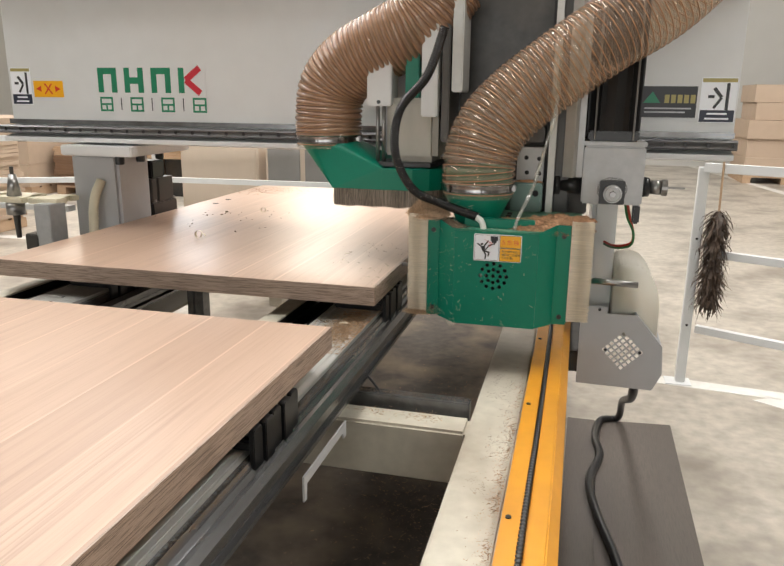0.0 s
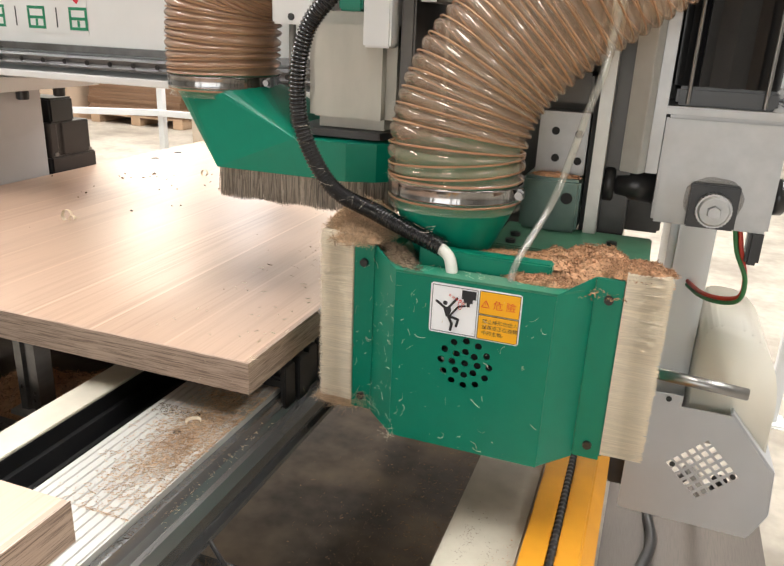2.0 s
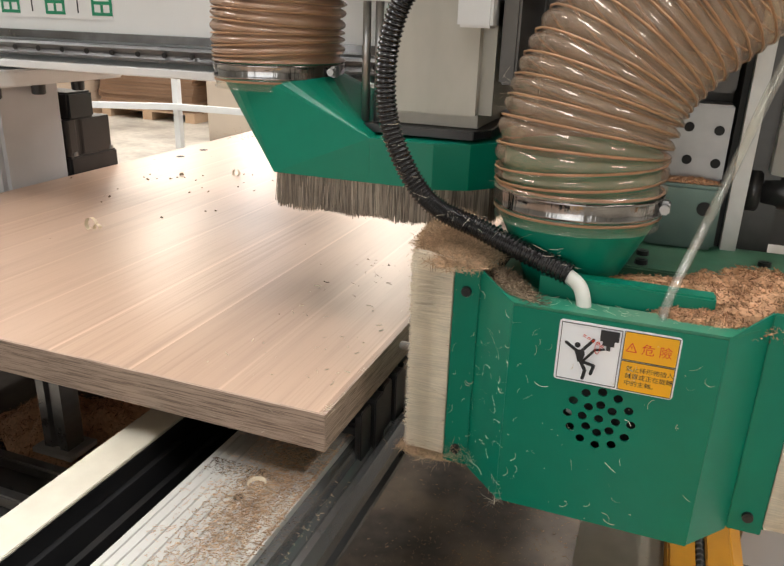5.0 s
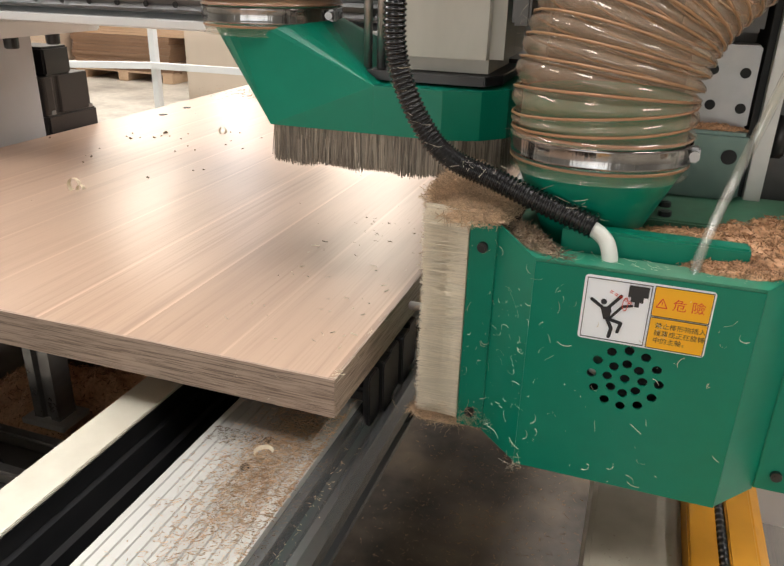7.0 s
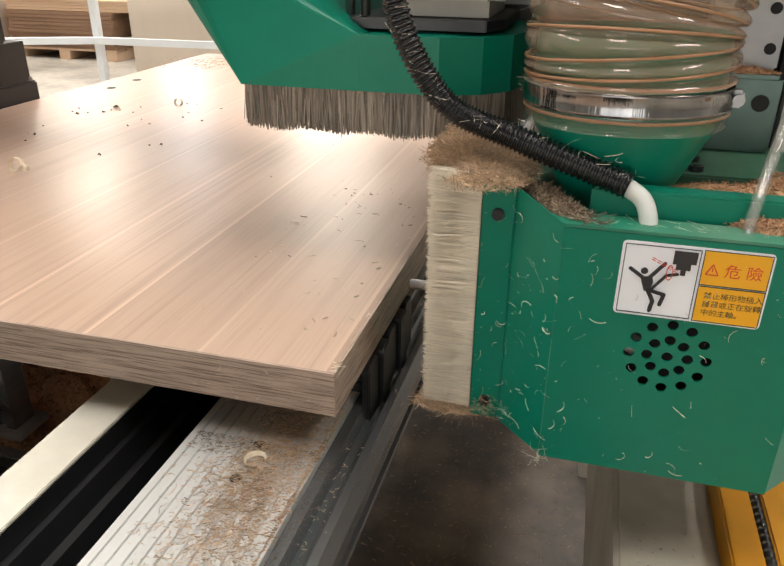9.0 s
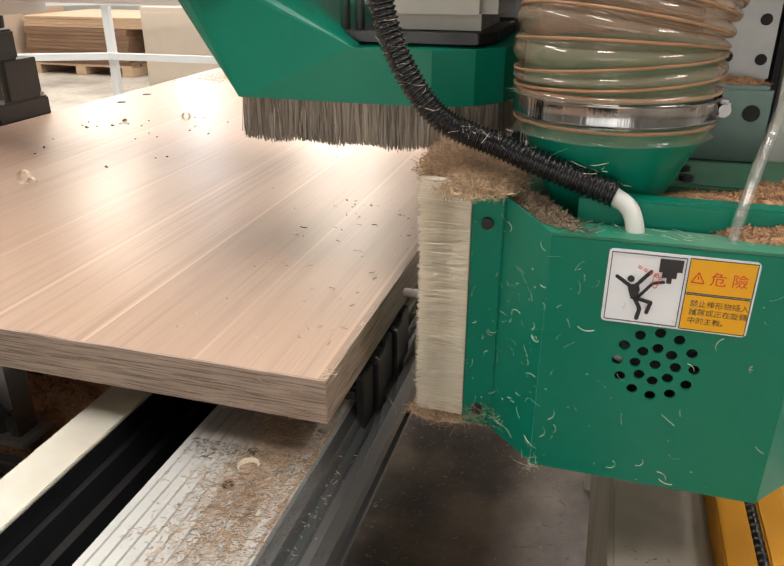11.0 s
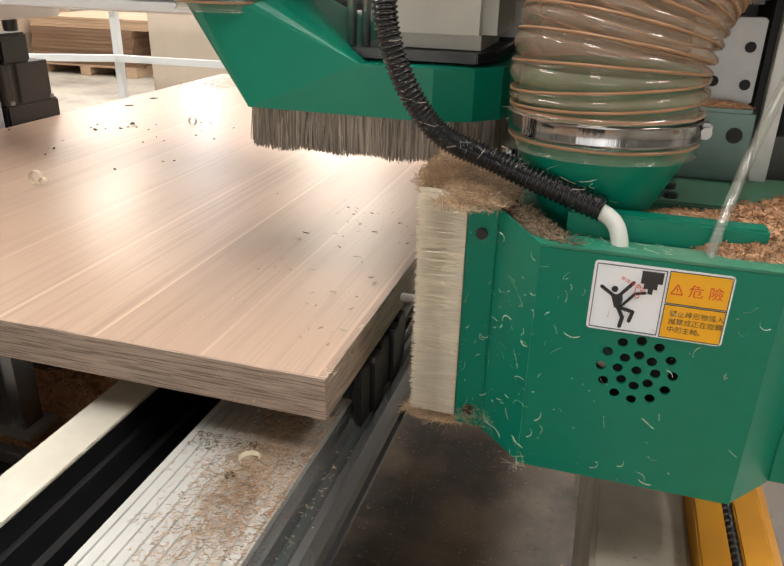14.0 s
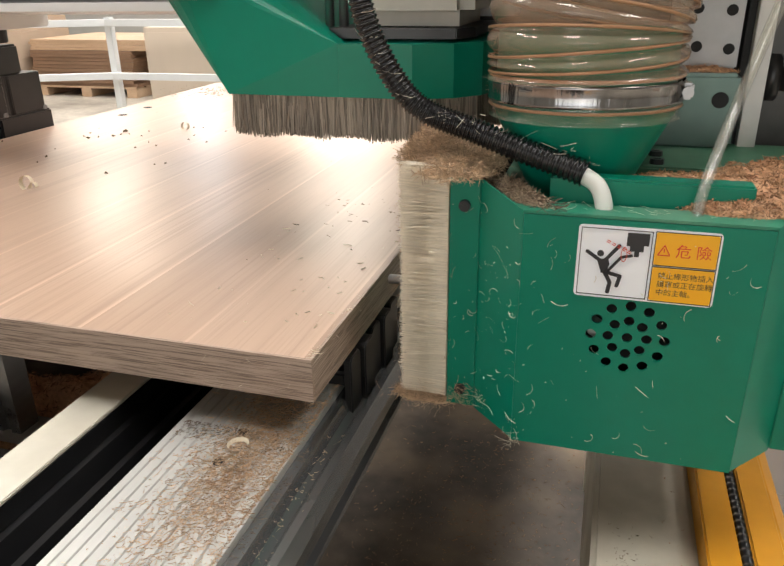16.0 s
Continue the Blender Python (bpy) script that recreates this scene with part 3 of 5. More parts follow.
# ---- gantry ----
def gantry():
    t = thing("gantry", "white painted router gantry with steel rail and signs", "gantry", at=(-0.75, 2.25, 0.62))
    part("beam", box(-1.90, 0.40, 2.13, 2.42, 1.185, 1.78, 0.008), WHITE, t)
    part("ledge", prism([(2.085, 1.192), (2.085, 1.205), (2.1295, 1.214), (2.1295, 1.186)], "x", -1.90, 0.398, 0.001), WHITE, t)
    part("rail", prism([(2.1295, 1.2165), (2.092, 1.2165), (2.086, 1.222), (2.092, 1.230), (2.086, 1.238), (2.092, 1.243), (2.1295, 1.243)], "x", -1.92, 0.405), RAILSTEEL, t, "ground steel linear rail")
    part("rail_strip", box(-1.90, 0.40, 2.118, 2.1297, 1.247, 1.262), ALU_DULL, t)
    for i in range(40):
        bolt((-1.89 + i * 0.0585, 2.0855, 1.230), (0, -1, 0), 0.0055, 0.001, t)
    part("upper_rail", prism([(2.1295, 1.66), (2.092, 1.66), (2.086, 1.666), (2.092, 1.674), (2.086, 1.682), (2.092, 1.686), (2.1295, 1.686)], "x", -1.92, 0.405), STEEL, t)
    # left leg with its flange
    part("leg_flange", box(-1.66, -1.395, 2.055, 2.42, 1.15, 1.184, 0.004), WHITE, t)
    part("leg", box(-1.70, -1.516, 2.15, 2.342, 0.66, 1.1495, 0.012), GREYPAINT, t, "pale grey painted gantry leg")
    for y in (2.13, 2.25, 2.37):
        part("clamp_bolt", cyl((-1.49, y, 1.118), (-1.49, y, 1.149), 0.015, 0.016, 16, 0.002), BLACK, t)
    part("hose_stub", tube([(-1.60, 2.11, 0.66), (-1.60, 2.11, 0.9), (-1.59, 2.115, 1.0), (-1.58, 2.145, 1.06)], 0.016, 30, 12), IVORY, t, "ivory plastic hose", True)
    # servo on the left leg
    m = part("servo", prism([(-1.635, 2.3425), (-1.52, 2.3425), (-1.516, 2.350), (-1.516, 2.372), (-1.521, 2.378), (-1.521, 2.388), (-1.516, 2.394), (-1.516, 2.49), (-1.522, 2.497), (-1.635, 2.497)], "z", 0.957, 1.045, 0.0015), BLACK, t, "black ribbed servo motor")
    part("servo_cap", box(-1.62, -1.518, 2.36, 2.445, 1.0452, 1.11, 0.005), BLACK, m)
    part("gear_flange", box(-1.64, -1.5125, 2.343, 2.508, 0.665, 0.9565, 0.004), BLACK, t, "black gearbox flange")
    for y in (2.365, 2.49):
        bolt((-1.5185, y, 0.957), (0, 0, 1), 0.007, 0.009, t, STEEL)
    # right leg
    part("leg", box(0.047, 0.113, 2.0, 2.45, 0.661, 1.184, 0.012), WHITE, t, "white painted gantry leg")
    crown = [(0.115, 0.72)] + [(0.115 + 0.026 * (1 - math.cos(a)), 0.885 + 0.04 * math.sin(a)) for a in (math.pi / 2 * k / 5 for k in range(6))]
    crown += [(0.16 + 0.078 * math.sin(a), 0.79 + 0.135 * math.cos(a)) for a in (math.pi / 2 * k / 9 for k in range(1, 10))] + [(0.24, 0.72)]
    part("motor_hood", prism(crown, "y", 1.955, 2.155, 0.006), MILKY, t, "milky white rounded plastic motor hood", True)
    # perforated guard over the foot
    g = [(0.037, 0.585), (0.235, 0.583), (0.256, 0.63), (0.25, 0.705), (0.178, 0.79), (0.105, 0.79), (0.105, 0.808), (0.037, 0.808)]
    own = bmesh.new()
    loops = [g]
    for i in range(6):
        for j in range(6):
            cx, cz = 0.152 + (i - j) * 0.0095, 0.688 + (i + j - 5) * 0.0095
            h = 0.0062
            loops.append([(cx - h, cz), (cx, cz - h), (cx + h, cz), (cx, cz + h)])
    edges = []
    for lp in loops:
        vs = [own.verts.new((x, 1.93, z)) for x, z in lp]
        edges += [own.edges.new((vs[k], vs[(k + 1) % len(vs)])) for k in range(len(vs))]
    bmesh.ops.triangle_fill(own, use_beauty=True, edges=edges)
    guard = part("foot_guard", own, GREYPAINT, t, "grey guard plate with diamond perforations")
    sol = guard.modifiers.new("thick", "SOLIDIFY")
    sol.thickness, sol.offset = 0.0014, 0.0
    part("guard_rim", prism([(1.933, 0.585), (1.933, 0.80), (2.1, 0.80), (2.1, 0.585)], "x", 0.040, 0.043), GREYPAINT, t)
    part("guard_rim", prism([(0.237, 0.585), (0.2395, 0.585), (0.2595, 0.63), (0.2535, 0.707), (0.180, 0.793), (0.176, 0.791), (0.251, 0.704), (0.257, 0.632)], "y", 1.934, 2.11), GREYPAINT, t)
    for x, z in ((0.046, 0.80), (0.085, 0.80), (0.108, 0.688), (0.197, 0.688)):
        bolt((x, 1.9285, z), (0, -1, 0), 0.0045, 0.002, t)
    part("carriage_foot", box(0.012, 0.10, 1.97, 2.5, 0.60, 0.66, 0.004), DARKSTEEL, t)
    part("carriage_foot", box(-1.9, -1.36, 2.09, 2.5, 0.622, 0.66, 0.004), DARKSTEEL, t)
    return t


def sign(parent, x0, x1, z0, z1, y, mat, name, label="", corner=0.004):
    return part(name, box(x0, x1, y - 0.0008, y, z0, z1, 0.0002), mat, parent, label)


def bars(parent, rows, y, mat, name="print"):
    """Plain bars of print: x0, x1, z0, z1."""
    bm = bmesh.new()
    for x0, x1, z0, z1 in rows:
        box(x0, x1, y - 0.0005, y, z0, z1, bm=bm)
    return part(name, bm, mat, parent)


def stroke(bm, a, b, w, y):
    a, b = Vector(a), Vector(b)
    d = (b - a).normalized()
    s = Vector((-d.y, d.x)) * w / 2
    prism([tuple(a - s), tuple(b - s), tuple(b + s), tuple(a + s)], "y", y - 0.0005, y, bm=bm)


g = gantry()


def gantry_signs():
    y = 2.1295
    yy = y - 0.0009
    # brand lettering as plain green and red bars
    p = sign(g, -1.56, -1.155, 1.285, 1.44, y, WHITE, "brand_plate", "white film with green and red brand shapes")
    for i in range(4):
        x = -1.545 + i * 0.098
        for a in ((0.0, 0.05) if i < 3 else (0.0,)):
            bars(p, [(x + a, x + a + 0.02, 1.352, 1.43)], yy, LOGO_G, "brand_bar")
        if i < 3:
            bars(p, [(x + 0.0202, x + 0.0498, 1.41 - i % 2 * 0.03, 1.43 - i % 2 * 0.03)], yy, LOGO_G, "brand_bar")
    for a, b in (((-1.225, 1.392), (-1.175, 1.352)), ((-1.225, 1.392), (-1.175, 1.43))):
        bm = bmesh.new()
        stroke(bm, a, b, 0.02, yy - (0.0002 if b[1] > 1.4 else 0))
        part("brand_bar", bm, LOGO_R, p)
    for i in range(4):
        x = -1.543 + i * 0.113
        for z in (1.292, 1.312, 1.332):
            bars(p, [(x, x + 0.048, z, z + 0.006)], yy, LOGO_G, "brand_bar")
        for a in (0.0, 0.021, 0.042):
            bars(p, [(x + a, x + a + 0.006, 1.2982, 1.3118 if a == 0.021 else 1.3318)], yy - 0.0002, LOGO_G, "brand_bar")
        if i < 3:
            bars(p, [(x + 0.078, x + 0.081, 1.296, 1.336)], yy, SIGN_K, "rule")
    # travel direction sign
    p = sign(g, -1.797, -1.682, 1.335, 1.388, y, SIGN_Y, "axis_sign", "yellow sign with a red X between arrows")
    lettering("X", 0.05, pose(-1.757, yy, 1.345, 90), SIGN_R, p, "axis_letter")
    for s, x in ((-1, -1.775), (1, -1.704)):
        part("arrow", prism([(x + s * 0.012, 1.362), (x - s * 0.008, 1.352), (x - s * 0.008, 1.372)], "y", yy - 0.0005, yy), SIGN_R, p)
    # crush warning plates at both ends
    for x0, x1, z0, z1 in ((-1.885, -1.805, 1.310, 1.43), (0.305, 0.395, 1.288, 1.405)):
        p = sign(g, x0, x1, z0, z1, y, SIGN_W, "warning_plate", "white warning plate with dark footer")
        h = z1 - z0
        bars(p, [(x0 + 0.002, x1 - 0.002, z0 + 0.002, z0 + h * 0.28)], yy, SIGN_B, "plate_footer")
        bars(p, [(x0 + 0.002, x1 - 0.002, z1 - 0.012, z1 - 0.002)], yy, LOGO_A, "plate_header")
        bars(p, [(x0 + 0.02, x1 - 0.02, z0 + h * 0.18, z0 + h * 0.22)], yy - 0.0006, SIGN_W, "print")
        bars(p, [(x0 + 0.015, x1 - 0.015, z0 + h * 0.07, z0 + h * 0.11)], yy - 0.0006, SIGN_W, "print")
        cx, cz = (x0 + x1) / 2, z0 + h * 0.58
        for a, b, w in (((0.022, -0.035), (0.022, 0.035), 0.008), ((-0.012, 0.022), (0.008, -0.002), 0.009), ((0.008, -0.003), (-0.01, -0.03), 0.007), ((-0.026, 0), (-0.01, 0), 0.008)):
            bm = bmesh.new()
            stroke(bm, (cx + a[0], cz + a[1]), (cx + b[0], cz + b[1]), w, yy)
            part("pictogram", bm, SIGN_K, p)
    # dark maker's plate with plain shapes
    p = sign(g, 0.155, 0.297, 1.300, 1.382, y, SIGN_K, "maker_plate", "black plate with dull gold brand shapes")
    for i in range(5):
        bars(p, [(0.215 + i * 0.0165, 0.227 + i * 0.0165, 1.338, 1.360)], yy, LOGO_A, "brand_bar")
    bars(p, [(0.165, 0.285, 1.322, 1.326)], yy, GREYPAINT)
    bars(p, [(0.165, 0.27, 1.312, 1.316)], yy, GREYPAINT)
    part("brand_triangle", prism([(0.16, 1.338), (0.205, 1.338), (0.183, 1.368)], "y", yy - 0.0005, yy), LOGO_G, p)


gantry_signs()


# ---- front milling unit: green hood, brushes, sticker ----
def hood_unit():
    t = thing("dust_hood", "green steel dust hood with side brushes and warning label", "dust hood", at=(-0.165, 1.70, 0.832))
    ZB, ZT = 0.832, 1.054
    # front panel with its round vent holes
    own = bmesh.new()
    loops = [[(-0.262, ZB), (-0.072, ZB), (-0.072, ZT), (-0.262, ZT)]]
    holes = [(0, 0)] + [(0.0156 * math.cos(a), 0.0152 * math.sin(a)) for a in (2 * math.pi * k / 8 for k in range(8))] + [(0.0298 * math.cos(a), 0.0290 * math.sin(a)) for a in (2 * math.pi * k / 12 for k in range(12))]
    for hx, hz in holes:
        loops.append([(-0.170 + hx + 0.0044 * math.cos(a), 0.9515 + hz + 0.0044 * math.sin(a)) for a in (2 * math.pi * k / 14 for k in range(14))])
    edges = []
    for lp in loops:
        vs = [own.verts.new((x, 1.607, z)) for x, z in lp]
        edges += [own.edges.new((vs[k], vs[(k + 1) % len(vs)])) for k in range(len(vs))]
    bmesh.ops.triangle_fill(own, use_beauty=True, edges=edges)
    fp = part("front_panel", own, GREEN, t)
    sol = fp.modifiers.new("thick", "SOLIDIFY")
    sol.thickness, sol.offset = 0.002, 0.0
    # added pale insert, makes the vent holes in front of it lighter
    part("pale_insert", cyl((-0.197, 1.6315, 0.949), (-0.197, 1.618, 0.949), 0.008, 0.006, 6), CABLE_W, t, "pale insert added behind the vent holes")
    part("cutter_shaft", cyl((-0.33, 1.70, 0.943), (-0.408, 1.70, 0.943), 0.005, 0.005, 14, 0.001), STEEL, t, "bare steel cutter shaft", True)
    # added black sheet, stands for the dark hood interior behind the vent holes
    part("added_dark_backing", box(-0.255, -0.08, 1.632, 1.636, 0.85, 1.035), BLACKMATT, t)
    # folded sides and flanges
    for near, far in ((-0.2622, -0.305), (-0.0718, -0.035)):
        bm = prism([(near, 1.606), (far, 1.648), (far, 1.651), (near, 1.609)], "z", 0.834, 1.056)
        for v in bm.verts:
            if v.co.z > 1.0 and v.co.y > 1.63:
                v.co.z = 1.0698
        part("side_fold", bm, GREEN, t)
    part("flange", box(-0.333, -0.3052, 1.647, 1.651, 0.836, 1.070, 0.0008), GREEN, t)
    part("flange", box(-0.0348, -0.003, 1.647, 1.651, 0.836, 1.070, 0.0008), GREEN, t)
    for x in (-0.319, -0.018):
        for z in (0.855, 1.045):
            bolt((x, 1.6468, z), (0, -1, 0), 0.0055, 0.004, t)
    # folded top lip and deck
    part("top_lip", prism([(-0.262, 1.606), (-0.072, 1.606), (-0.045, 1.636), (-0.29, 1.636)], "z", ZT + 0.0005, ZT + 0.003), GREEN_LIP, t)
    part("top_deck", box(-0.30, -0.04, 1.652, 1.86, 1.040, 1.046, 0.001), GREEN_DUST, t)
    part("deck_strip", box(-0.245, -0.085, 1.640, 1.66, 1.052, 1.078, 0.002), GREEN, t)
    part("back_plate", box(-0.18, 0.02, 1.735, 1.86, 1.047, 1.068, 0.002), GREEN_DUST, t, "dusty green base plate")
    part("side_wall", box(-0.335, -0.331, 1.652, 1.86, 0.84, 1.06), GREEN, t)
    part("side_wall", box(-0.004, 0.0, 1.652, 1.86, 0.84, 1.04), GREEN, t)
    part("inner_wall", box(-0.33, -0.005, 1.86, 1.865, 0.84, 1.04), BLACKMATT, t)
    for x, y in ((-0.155, 1.785), (-0.155, 1.75), (-0.03, 1.80)):
        bolt((x, y, 1.068), (0, 0, 1), 0.007, 0.005, t)
    # outlet cone to the hose
    cone = bmesh.new()
    rings = []
    for z, r, dy in ((1.046, 0.044, 0.0), (1.06, 0.05, 0.0), (1.122, 0.0795, 0.0), (1.19, 0.0775, 0.0)):
        rings.append([cone.verts.new((-0.227 + r * math.cos(a), 1.72 + r * math.sin(a), z)) for a in (2 * math.pi * k / 40 for k in range(40))])
    for a, b in zip(rings, rings[1:]):
        for k in range(40):
            cone.faces.new((a[k], a[(k + 1) % 40], b[(k + 1) % 40], b[k]))
    part("outlet", cone, GREEN, t, "", True)
    # side brushes: rows of fine bristles
    for name, x0, x1, sgn in (("brush", -0.334, -0.379, -1), ("brush", -0.002, 0.046, 1)):
        verts, faces = [], []
        for row in range(5):
            tufts = [0.845 + 0.0047 * (k + rng.uniform(-0.35, 0.35)) for k in range(51)]
            reach = [rng.uniform(0.97, 1.03) for _ in tufts]
            for i in range(760):
                z = 0.845 + 0.235 * (i + rng.random()) / 760
                k = min(range(max(0, int((z - 0.845) / 0.0047) - 1), min(51, int((z - 0.845) / 0.0047) + 2)), key=lambda q: abs(tufts[q] - z))
                y = 1.6462 + row * 0.0016 + rng.uniform(-0.0012, 0.0012)
                L = (x1 - x0) * reach[k] * rng.uniform(0.94, 1.04)
                dz, dy = 0.27 * (tufts[k] - z) + rng.gauss(0, 0.0008) + 0.0022 * math.sin(z * 90), rng.gauss(0, 0.0016)
                if rng.random() < 0.012:
                    L, dz = L * rng.uniform(1.0, 1.08), dz + rng.gauss(0, 0.003)
                h = rng.uniform(0.00025, 0.0005)
                j = len(verts)
                verts += [(x0, y, z - h), (x0, y, z + h), (x0 + L, y + dy, z + dz + h * 0.5), (x0 + L, y + dy, z + dz - h * 0.5), (x0 + L / 2, y + dy / 2 - 0.0006, z + dz / 2)]
                faces += [(j, j + 1, j + 4), (j + 1, j + 2, j + 4), (j + 2, j + 3, j + 4), (j + 3, j, j + 4)]
        b = raw(name, verts, faces, BRISTLE, t, "cream horizontal bristle brush")
        part("bristle_core", box(min(x0, x1) + (0.006 if sgn < 0 else 0.0), max(x0, x1) - (0.006 if sgn > 0 else 0.0), 1.6485, 1.672, 0.847, 1.078, 0.002), BRISTLE, t)
    # warning label
    y = 1.6058
    plate = part("label_plate", prism(rounded(-0.2172, -0.1090, 0.9865, 1.0490, 0.0035), "y", y - 0.0006, y), SIGN_W, t, "white and yellow danger label")
    y -= 0.0008
    bars(plate, [(-0.2150, -0.1600, 1.0462, 1.0468), (-0.2150, -0.1600, 0.9885, 0.9891), (-0.2150, -0.2144, 0.9885, 1.0468), (-0.1606, -0.1600, 0.9885, 1.0468)], y, SIGN_K, "label_rule")
    part("label_field", prism(rounded(-0.1575, -0.1112, 1.0195, 1.0468, 0.0016), "y", y - 0.0004, y), SIGN_Y, plate)
    part("label_field", prism(rounded(-0.1575, -0.1112, 0.9885, 1.0175, 0.0016), "y", y - 0.0004, y), SIGN_Y, plate)
    for x0, x1, z0, z1 in ((-0.1582, -0.1105, 1.0188, 1.0475), (-0.1582, -0.1105, 0.9878, 1.0182)):
        bars(plate, [(x0, x1, z1 - 0.0006, z1), (x0, x1, z0, z0 + 0.0006), (x0, x0 + 0.0006, z0 + 0.0006, z1 - 0.0006), (x1 - 0.0006, x1, z0 + 0.0006, z1 - 0.0006)], y - 0.0001, SIGN_K, "label_rule")
    yy = y - 0.0003
    part("pictogram", cyl((-0.1985, yy - 0.0005, 1.0255), (-0.1985, yy, 1.0255), 0.0027, 0.0027, 16), SIGN_K, plate)
    part("pictogram", prism([(-0.2009, 1.0204), (-0.1921, 1.0215), (-0.1908, 1.0169), (-0.1925, 1.0095), (-0.1967, 1.0085)], "y", yy - 0.0005, yy), SIGN_K, plate)
    # limbs: chains of rounded strokes
    for k, (chain, w) in enumerate((([(-0.209, 1.0265), (-0.1985, 1.0195)], 0.0029), ([(-0.1846, 1.0332), (-0.194, 1.0205)], 0.0029), ([(-0.1941, 1.0100), (-0.1891, 1.0010), (-0.1903, 0.9925)], 0.0032),
                                    ([(-0.1920, 1.0095), (-0.1816, 1.0072), (-0.1835, 0.9985)], 0.003), ([(-0.1916, 1.0108), (-0.1823, 1.0236), (-0.1746, 1.0256)], 0.0023))):
        bm = bmesh.new()
        ly = yy - 0.00012 * (k + 1)
        for a, b in zip(chain, chain[1:]):
            stroke(bm, a, b, w, ly)
        for q, (a, b) in enumerate(chain):
            cyl((a, ly - 0.0005 - 0.00003 * q, b), (a, ly, b), w / 2, w / 2, 12, bm=bm)
        part("pictogram", bm, SIGN_K, plate)
    block = [(-0.1792, 1.0446), (-0.1623, 1.0446), (-0.1623, 1.0345), (-0.1659, 1.0345), (-0.1659, 1.0292), (-0.169, 1.0292), (-0.169, 1.0247), (-0.1728, 1.0247), (-0.1728, 1.0292), (-0.1765, 1.0292), (-0.1765, 1.0335), (-0.1792, 1.0335)]
    part("pictogram", prism(block, "y", yy - 0.0005, yy), SIGN_K, plate)
    bm = bmesh.new()
    for k in range(5):
        for o in (-0.0007, 0.0007):
            u, v = k / 5, k / 5 + 0.13
            stroke(bm, (-0.1944 + 0.0206 * u + o * 0.4, 1.0369 - 0.0097 * u + o), (-0.1944 + 0.0206 * v + o * 0.4, 1.0369 - 0.0097 * v + o), 0.0005, yy - 0.001)
    ring = [(-0.1804 + 0.0022 * math.cos(a), 1.0264 + 0.0062 * math.sin(a)) for a in (2 * math.pi * k / 20 for k in range(21))]
    for a, b in zip(ring, ring[1:]):
        stroke(bm, a, b, 0.0005, yy - 0.001)
    part("pictogram_mark", bm, SIGN_R, plate)
    bm = bmesh.new()
    for a, b in (((-0.155, 1.028), (-0.1505, 1.0365)), ((-0.1505, 1.0365), (-0.146, 1.028)), ((-0.146, 1.028), (-0.155, 1.028)), ((-0.1505, 1.0335), (-0.1505, 1.0305))):
        stroke(bm, a, b, 0.0008, yy)
    part("caution_mark", bm, SIGN_R, plate)
    lettering("\u5371 \u96aa", 0.0118, pose(-0.1420, yy, 1.0278, 90), SIGN_R, plate, "danger_word", "red danger characters")
    for k, line in enumerate(("\u7981\u6b62\u68d2\u5f62\u7269\u63d2\u5165", "\u8b77\u7f69\u6216\u6b63\u5728\u65cb\u8f49", "\u4e2d\u7684\u4e3b\u8ef8\u3002")):
        lettering(line, 0.0060, pose(-0.1530, yy, 1.0085 - k * 0.0072, 90), SIGN_K, plate, "label_line")
    return t


hood = hood_unit()


def even(points, n):
    """Points at even steps along a smooth line."""
    line = spline(points, 600)
    way = [0.0]
    for a, b in zip(line, line[1:]):
        way.append(way[-1] + (b - a).length)
    out, k = [], 0
    for i in range(n + 1):
        d = way[-1] * i / n
        while k < len(way) - 2 and way[k + 1] < d:
            k += 1
        u = (d - way[k]) / max(way[k + 1] - way[k], 1e-9)
        out.append(line[k].lerp(line[k + 1], u))
    return out


